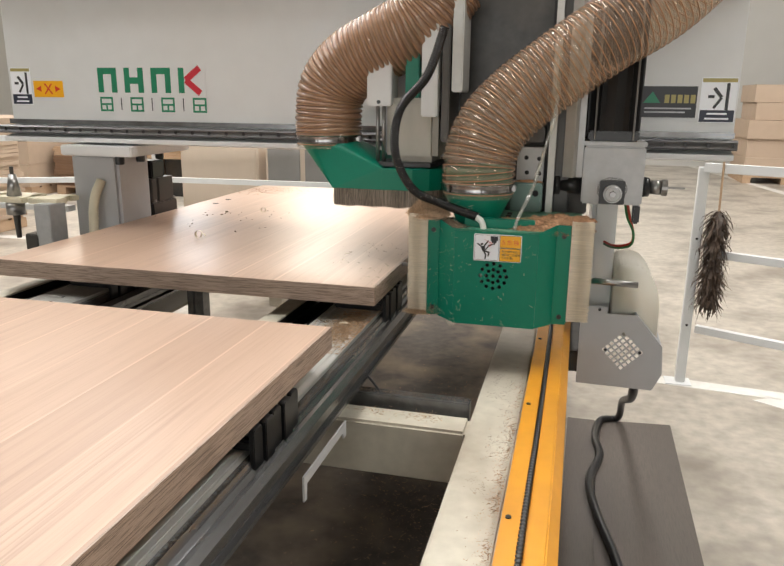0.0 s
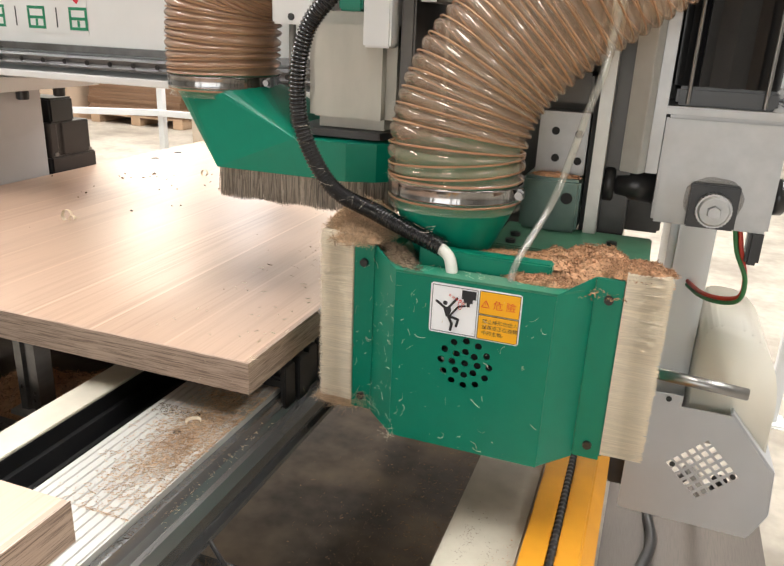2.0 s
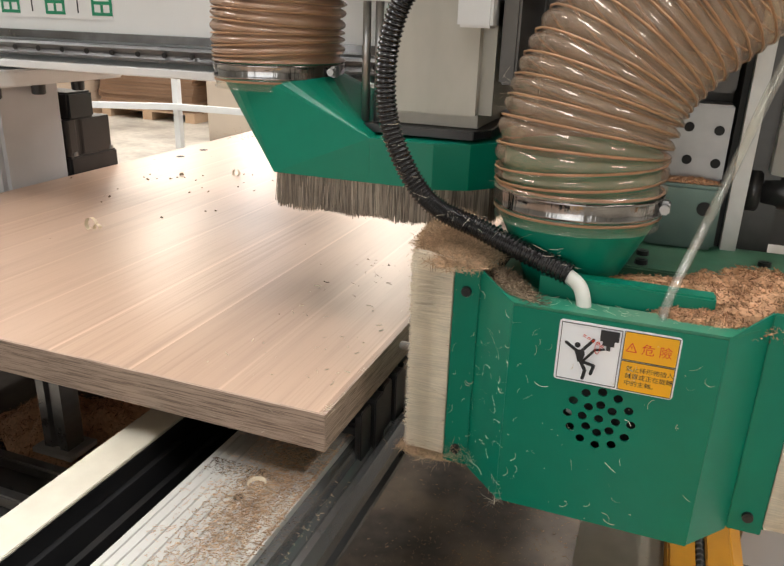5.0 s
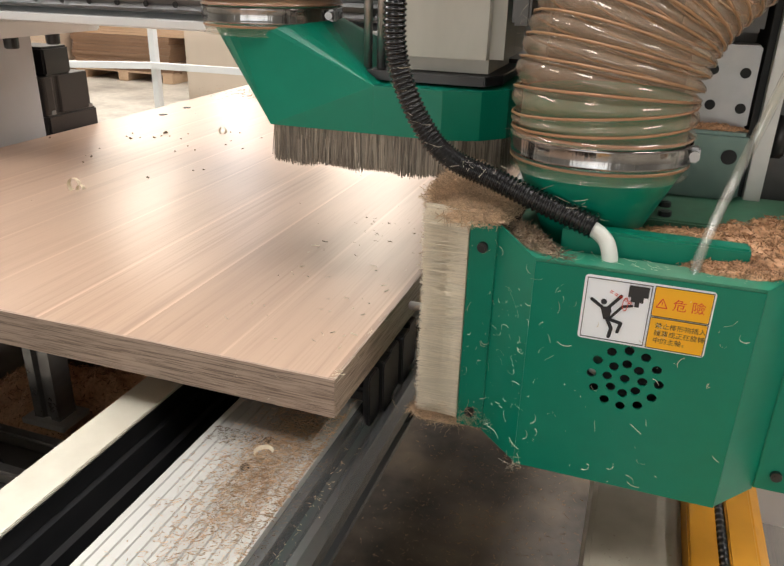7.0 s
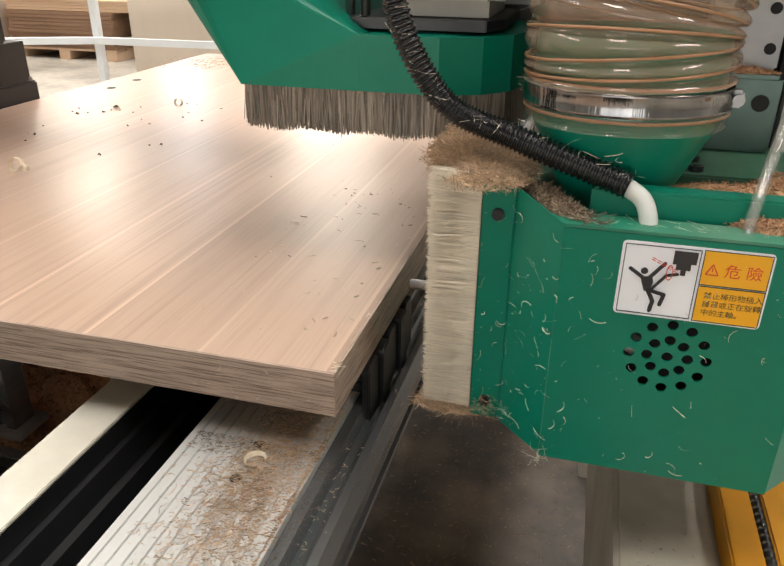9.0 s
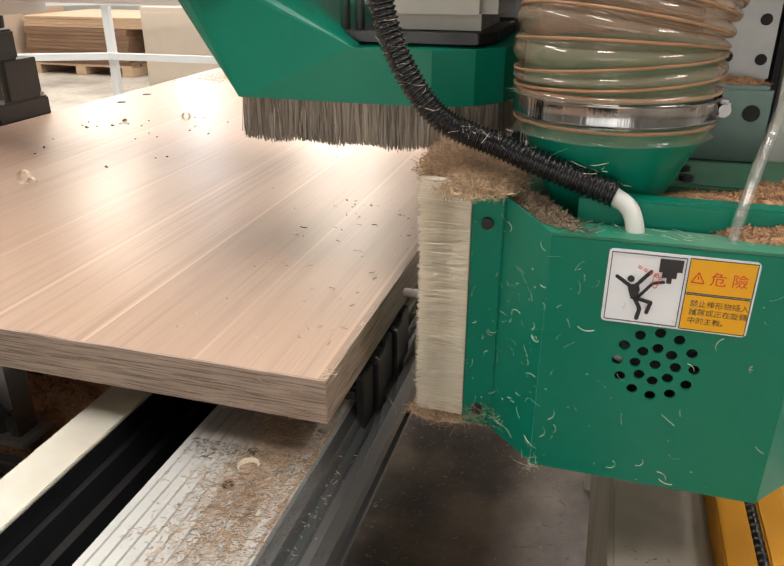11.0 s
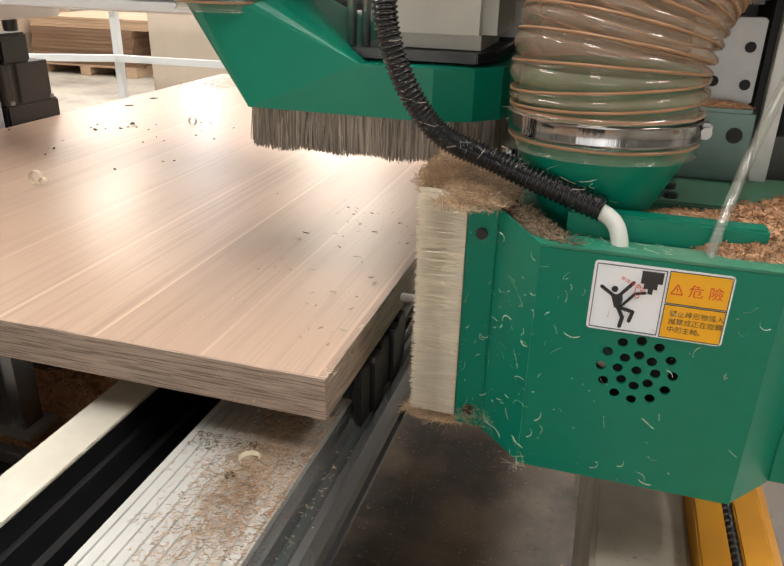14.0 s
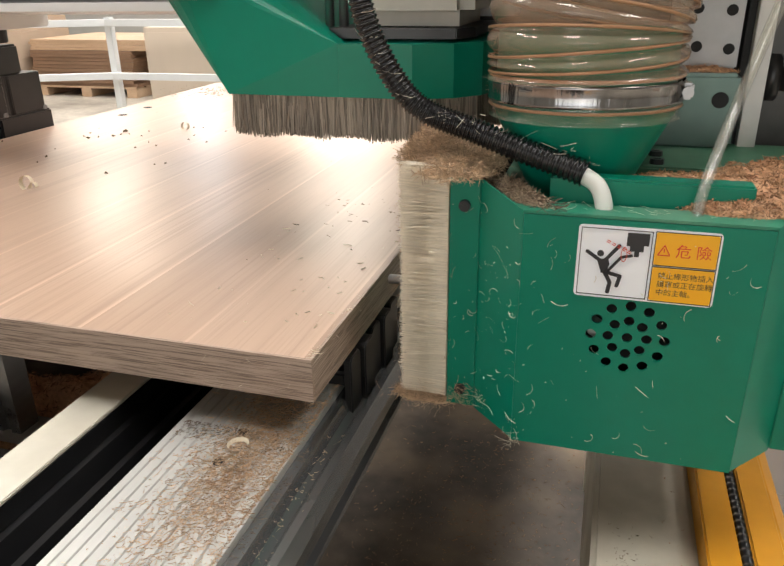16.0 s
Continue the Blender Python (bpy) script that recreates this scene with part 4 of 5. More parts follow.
def ribbed_hose(points, r, turns, label, skin=None):
    """A clear spiral hose: scalloped skin, buried wire, clear cuff and steel clamp."""
    t = thing("suction_hose", label, "hose", "suction hoses", at=points[0])
    line = spline(points, 120)
    p = frames_of(line)[0]
    body = even([p[0] + p[1] * 0.027] + [Vector(q) for q in points[1:]], 60)

    def ridge(u):
        return r - 0.0036 + 0.0088 * abs(math.cos(math.pi * u * turns)) ** 0.8
    part("skin", tube(body, ridge, turns * 8, 44, False), skin or HOSE, t, "", True)
    part("coil", coil(body, r + 0.0036, 0.0013, turns), WIRE, t, "brown spiral wire", True)
    part("cuff", tube([p[0] - p[1] * 0.007, p[0] - p[1] * 0.002, p[0] + p[1] * 0.012, p[0] + p[1] * 0.030], lambda u: r + 0.0014 + 0.0012 * math.cos(u * 12), 24, 56, False), HOSE_END, t, "clear plastic cuff", True)
    ring = bmesh.new()
    for k in (0.0035, 0.0285):
        c = p[0] + p[1] * k
        loop = [tuple(c + (r + 0.0018) * (math.cos(a) * p[2] + math.sin(a) * p[3])) for a in (2 * math.pi * i / 48 for i in range(49))]
        tube(loop, 0.0014, 96, 6, False, ring)
    part("end_wire", ring, WIRE, t, "brown wire rings", True)
    own = bmesh.new()
    rings = []
    for k, d in ((0.007, 0.0030), (0.008, 0.0042), (0.0095, 0.0036), (0.0225, 0.0036), (0.024, 0.0042), (0.025, 0.0030)):
        rings.append([own.verts.new(p[0] + p[1] * k + (r + d) * (math.cos(a) * p[2] + math.sin(a) * p[3])) for a in (2 * math.pi * i / 64 for i in range(64))])
    for a, b in zip(rings, rings[1:]):
        for k in range(64):
            own.faces.new((a[k], a[(k + 1) % 64], b[(k + 1) % 64], b[k]))
    clamp = part("hose_clamp", own, CHROME, t, "shiny steel hose clamp", True)
    a = p[0] + p[1] * 0.017 + Vector((r + 0.003, -0.014, 0))
    bm = box(a.x - 0.004, a.x + 0.006, a.y - 0.007, a.y + 0.007, a.z - 0.007, a.z + 0.007, 0.002)
    cyl(a + Vector((0.001, -0.007, 0)), a + Vector((0.001, -0.013, 0)), 0.0048, 0.0048, 12, bm=bm)
    part("clamp_screw", bm, STEEL, clamp)
    return t


ribbed_hose([(-0.227, 1.72, 1.125), (-0.227, 1.722, 1.205), (-0.205, 1.735, 1.275), (-0.15, 1.755, 1.340), (-0.07, 1.775, 1.405), (0.04, 1.80, 1.485), (0.17, 1.85, 1.57), (0.3, 1.9, 1.70)], 0.082, 52, "ribbed amber plastic suction hose on the green hood")
ribbed_hose([(-0.652, 1.86, 1.222), (-0.652, 1.86, 1.30), (-0.64, 1.86, 1.37), (-0.585, 1.855, 1.43), (-0.50, 1.85, 1.475), (-0.40, 1.85, 1.53), (-0.33, 1.87, 1.62)], 0.084, 40, "dusty brown ribbed suction hose on the rear hood", HOSE_DUSTY)


def cable():
    pts = [(-0.31, 1.675, 1.50), (-0.345, 1.66, 1.396), (-0.408, 1.66, 1.318), (-0.418, 1.66, 1.22), (-0.375, 1.66, 1.137), (-0.308, 1.66, 1.107), (-0.217, 1.64, 1.081)]
    t = thing("power_cable", "black corrugated conduit with a white cable end", "cable", at=pts[-1])
    turns = 122
    part("conduit", tube(pts, lambda u: 0.0104 + 0.0010 * math.cos(2 * math.pi * u * turns), turns * 6, 16), BLACK_GLOSS, t, "", True)
    part("cable_end", tube([(-0.225, 1.642, 1.083), (-0.207, 1.634, 1.074), (-0.2, 1.628, 1.060), (-0.199, 1.625, 1.045)], 0.0072, 20, 14), CABLE_W, t, "white cable", True)
    bore = [(-0.129, 1.62, 1.045), (-0.124, 1.635, 1.08), (-0.098, 1.70, 1.146), (-0.072, 1.70, 1.25), (-0.058, 1.70, 1.311), (-0.05, 1.72, 1.45)]
    c = thing("air_tube", "clear plastic air tube", "tube", at=(-0.129, 1.62, 1.05))
    part("tube", tube(bore, 0.0048, 50, 14, False), CLEAR, c, "", True)
    part("bore", tube(bore, 0.0032, 50, 14, False), CLEAR, c, "", True)


cable()


# ---- rear milling unit with its own hood ----
def rear_hood():
    t = thing("rear_dust_hood", "green sheet dust hood with a grey brush skirt", "dust hood", at=(-0.47, 1.88, 1.118))
    F = 1.766
    # funnel from the skirt's left end up to the round outlet
    bm = bmesh.new()
    for p in ((-0.611, F, 1.118), (-0.48, F, 1.118), (-0.48, 2.0, 1.118), (-0.611, 2.0, 1.118), (-0.545, F + 0.006, 1.168), (-0.48, F, 1.172), (-0.48, 1.99, 1.172)):
        bm.verts.new(p)
    for k in range(28):
        a = 2 * math.pi * k / 28
        bm.verts.new((-0.652 + 0.0845 * math.cos(a), 1.862 + 0.076 * math.sin(a), 1.236))
    bmesh.ops.convex_hull(bm, input=bm.verts)
    part("funnel", bm, GREEN, t)
    band = [(-0.4798, F + 0.0005), (-0.40, F + 0.0005), (-0.36, 1.782), (-0.335, 1.81), (-0.322, 1.86), (-0.322, 1.92), (-0.345, 1.97), (-0.38, 1.995), (-0.4798, 1.995)]
    part("skirt", prism([(-0.4799, F)] + [(-0.40, F)] + band[2:], "z", 1.118, 1.1722), GREEN, t)
    part("outlet", cyl((-0.652, 1.862, 1.2365), (-0.652, 1.862, 1.25), 0.081, 0.081, 36), GREEN, t, "", True)
    # brush skirt along the rim
    rim = [(-0.609, 1.99), (-0.609, F + 0.006), (-0.402, F + 0.006), (-0.339, 1.803), (-0.32, 1.90), (-0.36, 1.99)]
    verts, faces = [], []
    for (ax, ay), (bx, by) in zip(rim, rim[1:]):
        L = math.hypot(bx - ax, by - ay)
        n = int(L / 0.0004)
        for row in range(3):
            for i in range(n):
                u = (i + rng.random()) / n
                nx, ny = (by - ay) / L, -(bx - ax) / L
                d = row * 0.003 + rng.uniform(-0.0016, 0.0016)
                x, y = ax + (bx - ax) * u - nx * d, ay + (by - ay) * u - ny * d
                h = rng.uniform(0.038, 0.047) + 0.004 * math.sin(x * 90) * math.sin(y * 60)
                w = rng.uniform(0.0006, 0.0013)
                tx, ty = (bx - ax) / L * w, (by - ay) / L * w
                lean = rng.gauss(0, 0.0022)
                k = len(verts)
                out = rng.gauss(0.0005, 0.0015)
                ox, oy = lean * (bx - ax) / L + nx * out, lean * (by - ay) / L + ny * out
                verts += [(x - tx, y - ty, 1.118), (x + tx, y + ty, 1.118), (x + tx * 0.4 + ox, y + ty * 0.4 + oy, 1.118 - h), (x - tx * 0.4 + ox, y - ty * 0.4 + oy, 1.118 - h)]
                faces += [(k, k + 1, k + 2, k + 3)]
    raw("brush_skirt", verts, faces, BRISTLE2, t, "grey-brown upright bristles")
    part("brush_core", prism([(-0.60, 1.985), (-0.60, F + 0.017), (-0.405, F + 0.017), (-0.345, 1.81), (-0.328, 1.90), (-0.365, 1.985)], "z", 1.080, 1.1175), BRISTLE2, t)
    part("top_ring", prism([(-0.50, 1.79), (-0.36, 1.79), (-0.345, 1.82), (-0.345, 1.95), (-0.50, 1.95)], "z", 1.1755, 1.186, 0.001), BLACK, t)
    return t


rear_hood()


def rear_spindle():
    t = thing("rear_spindle", "grey vertical spindle housing with guide rods", "spindle", at=(-0.42, 1.88, 1.186))
    part("housing", box(-0.478, -0.345, 1.795, 1.95, 1.187, 1.345, 0.016), STAINED, t, "stained grey spindle housing")
    for x in (-0.500, -0.484):
        part("guide_rod", cyl((x, 1.80, 1.187), (x, 1.80, 1.36), 0.005, 0.005, 14), STEEL, t, "", True)
    part("cylinder_block", box(-0.525, -0.462, 1.785, 1.86, 1.325, 1.52, 0.003), WHITE, t, "white air cylinder block")
    part("cylinder_block", box(-0.43, -0.395, 1.80, 1.86, 1.3455, 1.52, 0.003), GREEN, t, "green block")
    part("cylinder_block", box(-0.385, -0.345, 1.78, 1.86, 1.30, 1.52, 0.003), WHITE, t)
    for x in (-0.494,):
        bolt((x, 1.785, 1.335), (0, -1, 0), 0.005, 0.002, t)
    part("slide_plate", box(-0.53, -0.32, 1.955, 2.08, 1.19, 1.75, 0.004), GREYPAINT, t)
    # added dark block, keeps the bright mat from showing through the hose
    part("added_view_block", box(-0.42, -0.319, 1.998, 2.08, 1.085, 1.1895, 0.003), DARKSTEEL, t)
    part("slide_column", box(-0.338, -0.318, 1.80, 1.95, 1.24, 1.60, 0.003), DARKSTEEL, t)
    part("slide_column", box(-0.312, -0.285, 1.79, 1.90, 1.36, 1.60, 0.003), ALU, t)
    return t


rear_spindle()


def front_spindle():
    t = thing("side_spindle", "grey angle gear block with black finned motor", "spindle", at=(0.09, 1.92, 1.09))
    # slide plates behind the hose
    p = part("slide_plate", box(-0.15, -0.083, 1.862, 1.90, 1.143, 1.228, 0.002), PLATE, t, "grey plate with round holes")
    for x, z in ((-0.127, 1.202), (-0.124, 1.165), (-0.095, 1.200), (-0.093, 1.163)):
        part("hole", cyl((x, 1.8612, z), (x, 1.8618, z), 0.0055, 0.0055, 16), BLACKMATT, t)
    part("lower_block", box(-0.16, -0.081, 1.828, 1.90, 1.069, 1.1425, 0.004), DARKGREEN, t, "dark green steel block")
    part("hole", cyl((-0.098, 1.8265, 1.117), (-0.098, 1.8275, 1.117), 0.008, 0.008, 18), BLACKMATT, t)
    part("edge_strip", box(-0.080, -0.073, 1.86, 1.96, 1.06, 1.60, 0.001), BLACKMATT, t)
    part("edge_strip", box(-0.0728, -0.056, 1.845, 1.96, 1.06, 1.60, 0.001), ALU, t, "pale aluminium strip")
    part("column", box(-0.0558, -0.02, 1.87, 1.96, 1.06, 1.60, 0.002), DARKSTEEL, t)
    part("back_plate", box(-0.3175, 0.03, 1.962, 2.08, 1.05, 1.75, 0.004), DARKSTEEL, t)
    for z in (1.26, 1.31, 1.36):
        part("valve", box(-0.165, -0.085, 1.87, 1.95, z - 0.02, z + 0.02, 0.004), DARKSTEEL, t)
    part("side_profile", prism([(-0.036, 1.85), (-0.012, 1.835), (-0.004, 1.85), (-0.004, 1.90), (-0.036, 1.90)], "z", 1.158, 1.60, 0.001), ALU, t, "bright aluminium profile")
    part("side_profile", box(-0.0035, 0.012, 1.852, 1.90, 1.158, 1.60, 0.001), PLATE, t)
    part("shaft_nose", cyl((-0.04, 1.885, 1.135), (0.012, 1.885, 1.135), 0.02, 0.024, 20, 0.002), BLACK, t, "", True)
    part("shaft_nose", cyl((-0.055, 1.885, 1.135), (-0.04, 1.885, 1.135), 0.028, 0.028, 20, 0.002), BLACK, t, "", True)
    # gear block
    part("gear_block", box(0.013, 0.158, 1.85, 1.99, 1.094, 1.236, 0.004), PLATE, t, "stained grey gear block")
    part("motor_flange", box(0.010, 0.160, 1.848, 1.99, 1.2365, 1.247, 0.002), PLATE, t)
    # finned motor
    n = 26
    outline = []
    for k in range(n * 2):
        a = 2 * math.pi * k / (n * 2)
        r = 0.064 if k % 2 else 0.055
        outline.append((0.078 + r * (abs(math.cos(a)) ** 0.45) * math.copysign(1, math.cos(a)), 1.918 + r * (abs(math.sin(a)) ** 0.45) * math.copysign(1, math.sin(a))))
    part("motor", prism(outline, "z", 1.272, 1.66), BLACK, t, "black finned motor")
    part("motor_base", box(0.020, 0.140, 1.862, 1.98, 1.2475, 1.2715, 0.004), BLACK, t)
    for x in (0.035, 0.125):
        part("tie_rod", cyl((x, 1.856, 1.25), (x, 1.856, 1.66), 0.0025, 0.0025, 8), STEEL, t)
    # spindle noses in front and to the side
    part("nose_plate", box(0.056, 0.116, 1.838, 1.8495, 1.096, 1.154, 0.002), BLACK, t)
    blot = [(0.086 + r * math.cos(a), 1.128 + r * math.sin(a)) for a, r in ((2 * math.pi * k / 26, 0.036 + 0.002 * math.sin(k * 0.72) + 0.0008 * math.sin(k * 1.9)) for k in range(26))]
    part("stain", prism([(x, max(z, 1.099)) for x, z in blot], "y", 1.8493, 1.8498), RUST, t, "brown oily stain")
    rim = [(0.087 + r * math.cos(a), 1.123 + r * math.sin(a)) for a, r in ((math.pi * k / 30, 0.0225 if k % 2 else 0.0212) for k in range(60))]
    part("nose", prism(rim, "y", 1.822, 1.8375), STEEL, t, "knurled round steel spindle nose")
    part("nose_face", cyl((0.087, 1.8218, 1.123), (0.087, 1.818, 1.123), 0.0195, 0.017, 32), PLATE, t)
    part("nut", cyl((0.087, 1.8178, 1.123), (0.087, 1.811, 1.123), 0.009, 0.008, 6), STEEL, t)
    part("side_nose", cyl((0.1585, 1.91, 1.134), (0.178, 1.91, 1.134), 0.026, 0.024, 24, 0.002), BLACK, t, "", True)
    part("collet", cyl((0.178, 1.91, 1.134), (0.206, 1.91, 1.134), 0.017, 0.019, 24, 0.002), STEEL, t, "", True)
    part("collet_nut", cyl((0.206, 1.91, 1.134), (0.220, 1.91, 1.134), 0.021, 0.021, 18, 0.001), STEEL, t, "ribbed steel collet nut")
    part("bit", cyl((0.220, 1.91, 1.134), (0.262, 1.91, 1.134), 0.003, 0.0025, 10), STEEL, t)
    part("fitting", box(0.140, 0.158, 1.87, 1.90, 1.045, 1.093, 0.004), BLACK, t, "black air fitting")
    for off, mat, lab in ((0.0, WIRE_G, "green wire"), (0.006, WIRE_R, "red wire")):
        part("wire", tube([(0.122 + off, 1.88, 1.094), (0.13 + off, 1.88, 1.06), (0.148, 1.88 + off, 1.02), (0.142, 1.89, 0.985 + off), (0.10, 1.95, 0.968 + off), (0.06, 2.1, 0.965 + off)], 0.0032, 36, 8), mat, t, lab, True)
    part("rod", cyl((0.04, 1.74, 0.925), (0.158, 1.726, 0.924), 0.0075, 0.0075, 16, 0.001), STEEL, t, "bare steel rod", True)
    return t


front_spindle()


# ---- tool rack by the left leg ----
def tool_rack():
    t = thing("tool_rack", "white steel tool rack with ivory tool forks", "tool rack", at=(-1.9, 2.0, 0.6))
    part("rail", box(-2.6, -1.72, 2.14, 2.18, 0.945, 0.965, 0.002), WHITE, t)
    part("post", box(-1.70, -1.64, 1.95, 2.03, 0.62, 1.0, 0.003), PLATE, t)
    part("bracket", box(-1.745, -1.69, 1.95, 2.02, 0.80, 0.90, 0.003), DARKSTEEL, t)
    for x in (-1.70, -1.83, -1.96):
        f = prism([(x - 0.055, 1.99), (x + 0.055, 1.99), (x + 0.06, 2.04), (x + 0.03, 2.05), (x + 0.03, 2.09), (x + 0.055, 2.11), (x - 0.055, 2.11), (x - 0.03, 2.09), (x - 0.03, 2.05), (x - 0.06, 2.04)], "z", 0.993, 1.012, 0.003)
        part("fork", f, IVORY, t, "ivory plastic tool fork")
    for x in (-1.83, -1.96):
        h = part("holder", cyl((x, 2.02, 1.013), (x, 2.02, 1.085), 0.024, 0.012, 24, 0.001), STEEL, t, "conical steel tool holder", True)
        part("pull_stud", cyl((x, 2.02, 1.085), (x, 2.02, 1.11), 0.006, 0.007, 12), DARKSTEEL, t)
        part("collar", cyl((x, 2.02, 0.95), (x, 2.02, 0.992), 0.03, 0.03, 24, 0.002), STEEL, t, "", True)
        part("cutter", cyl((x, 2.02, 0.87), (x, 2.02, 0.95), 0.008, 0.012, 14), DARKSTEEL, t)
    part("rack_foot", box(-1.70, -1.61, 1.97, 2.07, 0.60, 0.6195, 0.002), DARKSTEEL, t)
    part("arm", box(-1.95, -1.61, 1.99, 2.05, 0.54, 0.5995, 0.003), CREAM, t)


tool_rack()


# ---- fence, duster and floor things on the right ----
def fence(name, posts, rails, label, group):
    t = thing(name, label, "fence", group, at=(posts[0][0], posts[0][1], 0))
    for x, y in posts:
        part("post", box(x - 0.022, x + 0.022, y - 0.022, y + 0.022, 0.006, 1.05, 0.003), WHITE, t)
        part("foot_plate", box(x - 0.07, x + 0.05, y - 0.05, y + 0.05, 0.0, 0.006, 0.001), WHITE, t)
        for z in (0.3, 0.72):
            bolt((x, y - 0.022, z), (0, -1, 0), 0.006, 0.003, t)
    for a, b, z, h in rails:
        a, b = Vector((*a, 0)), Vector((*b, 0))
        d = (b - a).normalized()
        s = Vector((-d.y, d.x, 0)) * 0.018
        part("rail", prism([tuple((a - s).xy), tuple((b - s).xy), tuple((b + s).xy), tuple((a + s).xy)], "z", z, z + h, 0.002), WHITE, t)
    return t


fence("safety_fence", [(0.56, 3.55), (2.3, 2.75)], [((0.56, 3.525), (2.3, 2.725), 1.03, 0.04), ((0.60, 3.525), (2.3, 2.725), 0.64, 0.035), ((0.60, 3.525), (2.3, 2.725), 0.27, 0.035)], "white painted steel safety fence on the concrete floor", "safety fences")
far_posts = [(-4.6, 4.35), (-3.16, 4.97), (-1.2, 5.05)]
fence("safety_fence", far_posts, [((ax, ay - 0.03), (bx, by - 0.03), z, 0.04) for (ax, ay), (bx, by) in zip(far_posts, far_posts[1:]) for z in (0.69, 1.0)], "white painted steel safety fence behind the machine", "safety fences")


def duster():
    t = thing("feather_duster", "brown feather duster hanging on the fence", "duster", at=(0.63, 3.47, 0.80))
    part("handle", cyl((0.63, 3.47, 0.86), (0.625, 3.47, 1.16), 0.005, 0.005, 10), RAW, t, "thin wooden handle")
    part("core", cyl((0.635, 3.47, 0.44), (0.63, 3.47, 0.86), 0.012, 0.012, 8), FEATHER, t)
    verts, faces = [], []
    for i in range(900):
        z = 0.46 + 0.41 * rng.random()
        a = rng.uniform(0, 6.3)
        L, w = rng.uniform(0.05, 0.13), rng.uniform(0.002, 0.0065)
        o = Vector((math.cos(a), math.sin(a), 0))
        s = Vector((-o.y, o.x, 0)).lerp(Vector((0, 0, 1)), rng.uniform(-0.3, 0.3)) * w
        p = Vector((0.63, 3.47, z))
        q = p + o * rng.uniform(0.02, 0.045) + Vector((0, 0, -L * rng.uniform(0.1, 0.4)))
        m = q + o * rng.uniform(0.0, 0.03) + Vector((rng.gauss(0, 0.008), rng.gauss(0, 0.008), -L * 0.35))
        e = m + o * rng.uniform(-0.02, 0.025) + Vector((rng.gauss(0, 0.01), 0, -L * 0.35))
        k = len(verts)
        verts += [p, q - s, q + s, m - s * 0.8, m + s * 0.8, e]
        faces += [(k, k + 1, k + 2), (k + 1, k + 3, k + 4, k + 2), (k + 3, k + 5, k + 4)]
    tagged(raw("plume", verts, faces, FEATHER, t, "dark brown feathers"), kind="stuff")


duster()


def floor_things():
    b = link("floor_plank", prism([(0.115, 1.5), (0.44, 1.5), (0.455, 2.98), (0.155, 2.95)], "z", 0.0, 0.02, 0.002), FLOORPLANK)
    tagged(b, "dark grey-brown wooden board lying on the floor", "board", "floor boards")
    b = link("floor_plank", prism([(0.018, 1.2), (0.112, 1.2), (0.150, 2.95), (0.035, 2.95)], "z", 0.0, 0.018, 0.002), FLOORPLANK)
    tagged(b, "narrow dark brown wooden board along the machine bed", "board", "floor boards")
    t = thing("floor_cable", "thick black cable snaking over the floor board", "cable", at=(0.12, 2.5, 0.02))
    part("sheath", tube([(0.20, 2.05, 0.60), (0.215, 2.2, 0.45), (0.235, 2.75, 0.20), (0.24, 2.95, 0.04), (0.17, 2.92, 0.035), (0.145, 2.75, 0.035), (0.16, 2.6, 0.035), (0.12, 2.4, 0.035), (0.14, 2.2, 0.035), (0.2, 1.9, 0.035), (0.22, 1.6, 0.035)], 0.014, 90, 12), BLACK, t, "", True)
    c = thing("loose_wire", "thin black wire hanging in the bed", "cable", at=(-0.43, 1.43, 0.7))
    part("wire", tube([(-0.43, 1.43, 0.76), (-0.40, 1.42, 0.735), (-0.37, 1.42, 0.69), (-0.385, 1.42, 0.67), (-0.44, 1.42, 0.66), (-0.49, 1.42, 0.67)], 0.003, 40, 8), BLACK, c, "", True)


floor_things()


# ---- far things ----
def board_stack(x0, x1, y0, y1, z0, n, th, mat, label, name="board_stack"):
    t = thing(name, label, "board stack", "board stacks", at=((x0 + x1) / 2, (y0 + y1) / 2, z0))
    for k in range(n):
        a, b = rng.uniform(-0.025, 0.025), rng.uniform(-0.025, 0.025)
        part("board", box(x0 + a, x1 + a, y0 + b, y1 + b, z0 + k * th + 0.001, z0 + (k + 1) * th - 0.001, 0.002), mat, t)
    return t


def pallet(x0, x1, y0, y1, z0=0.0):
    t = thing("pallet", "worn wooden pallet on the floor", "pallet", "pallets", at=((x0 + x1) / 2, (y0 + y1) / 2, z0))
    for u in (0.0, 0.45, 0.9):
        x = x0 + (x1 - x0) * u
        part("bearer", box(x, x + (x1 - x0) * 0.1, y0, y1, z0, z0 + 0.1, 0.003), RAW, t)
    for k in range(6):
        y = y0 + (y1 - y0) * k / 6
        part("slat", box(x0, x1, y, y + (y1 - y0) * 0.13, z0 + 0.1, z0 + 0.122, 0.002), RAW, t)
    return t


def cabinet(x0, x1, y0, y1, z1, label, panes, mat, look_of):
    t = thing("cabinet_carcass", label, "cabinet", "cabinet carcasses", at=((x0 + x1) / 2, (y0 + y1) / 2, 0))
    part("body", box(x0, x1, y0, y1, 0.0, z1, 0.004), PALECAB, t)
    for a, b in panes:
        part("panel", box(a, b, y0 - 0.008, y0, z1 * 0.5, z1 * 0.97, 0.002), mat, t, look_of)
    return t


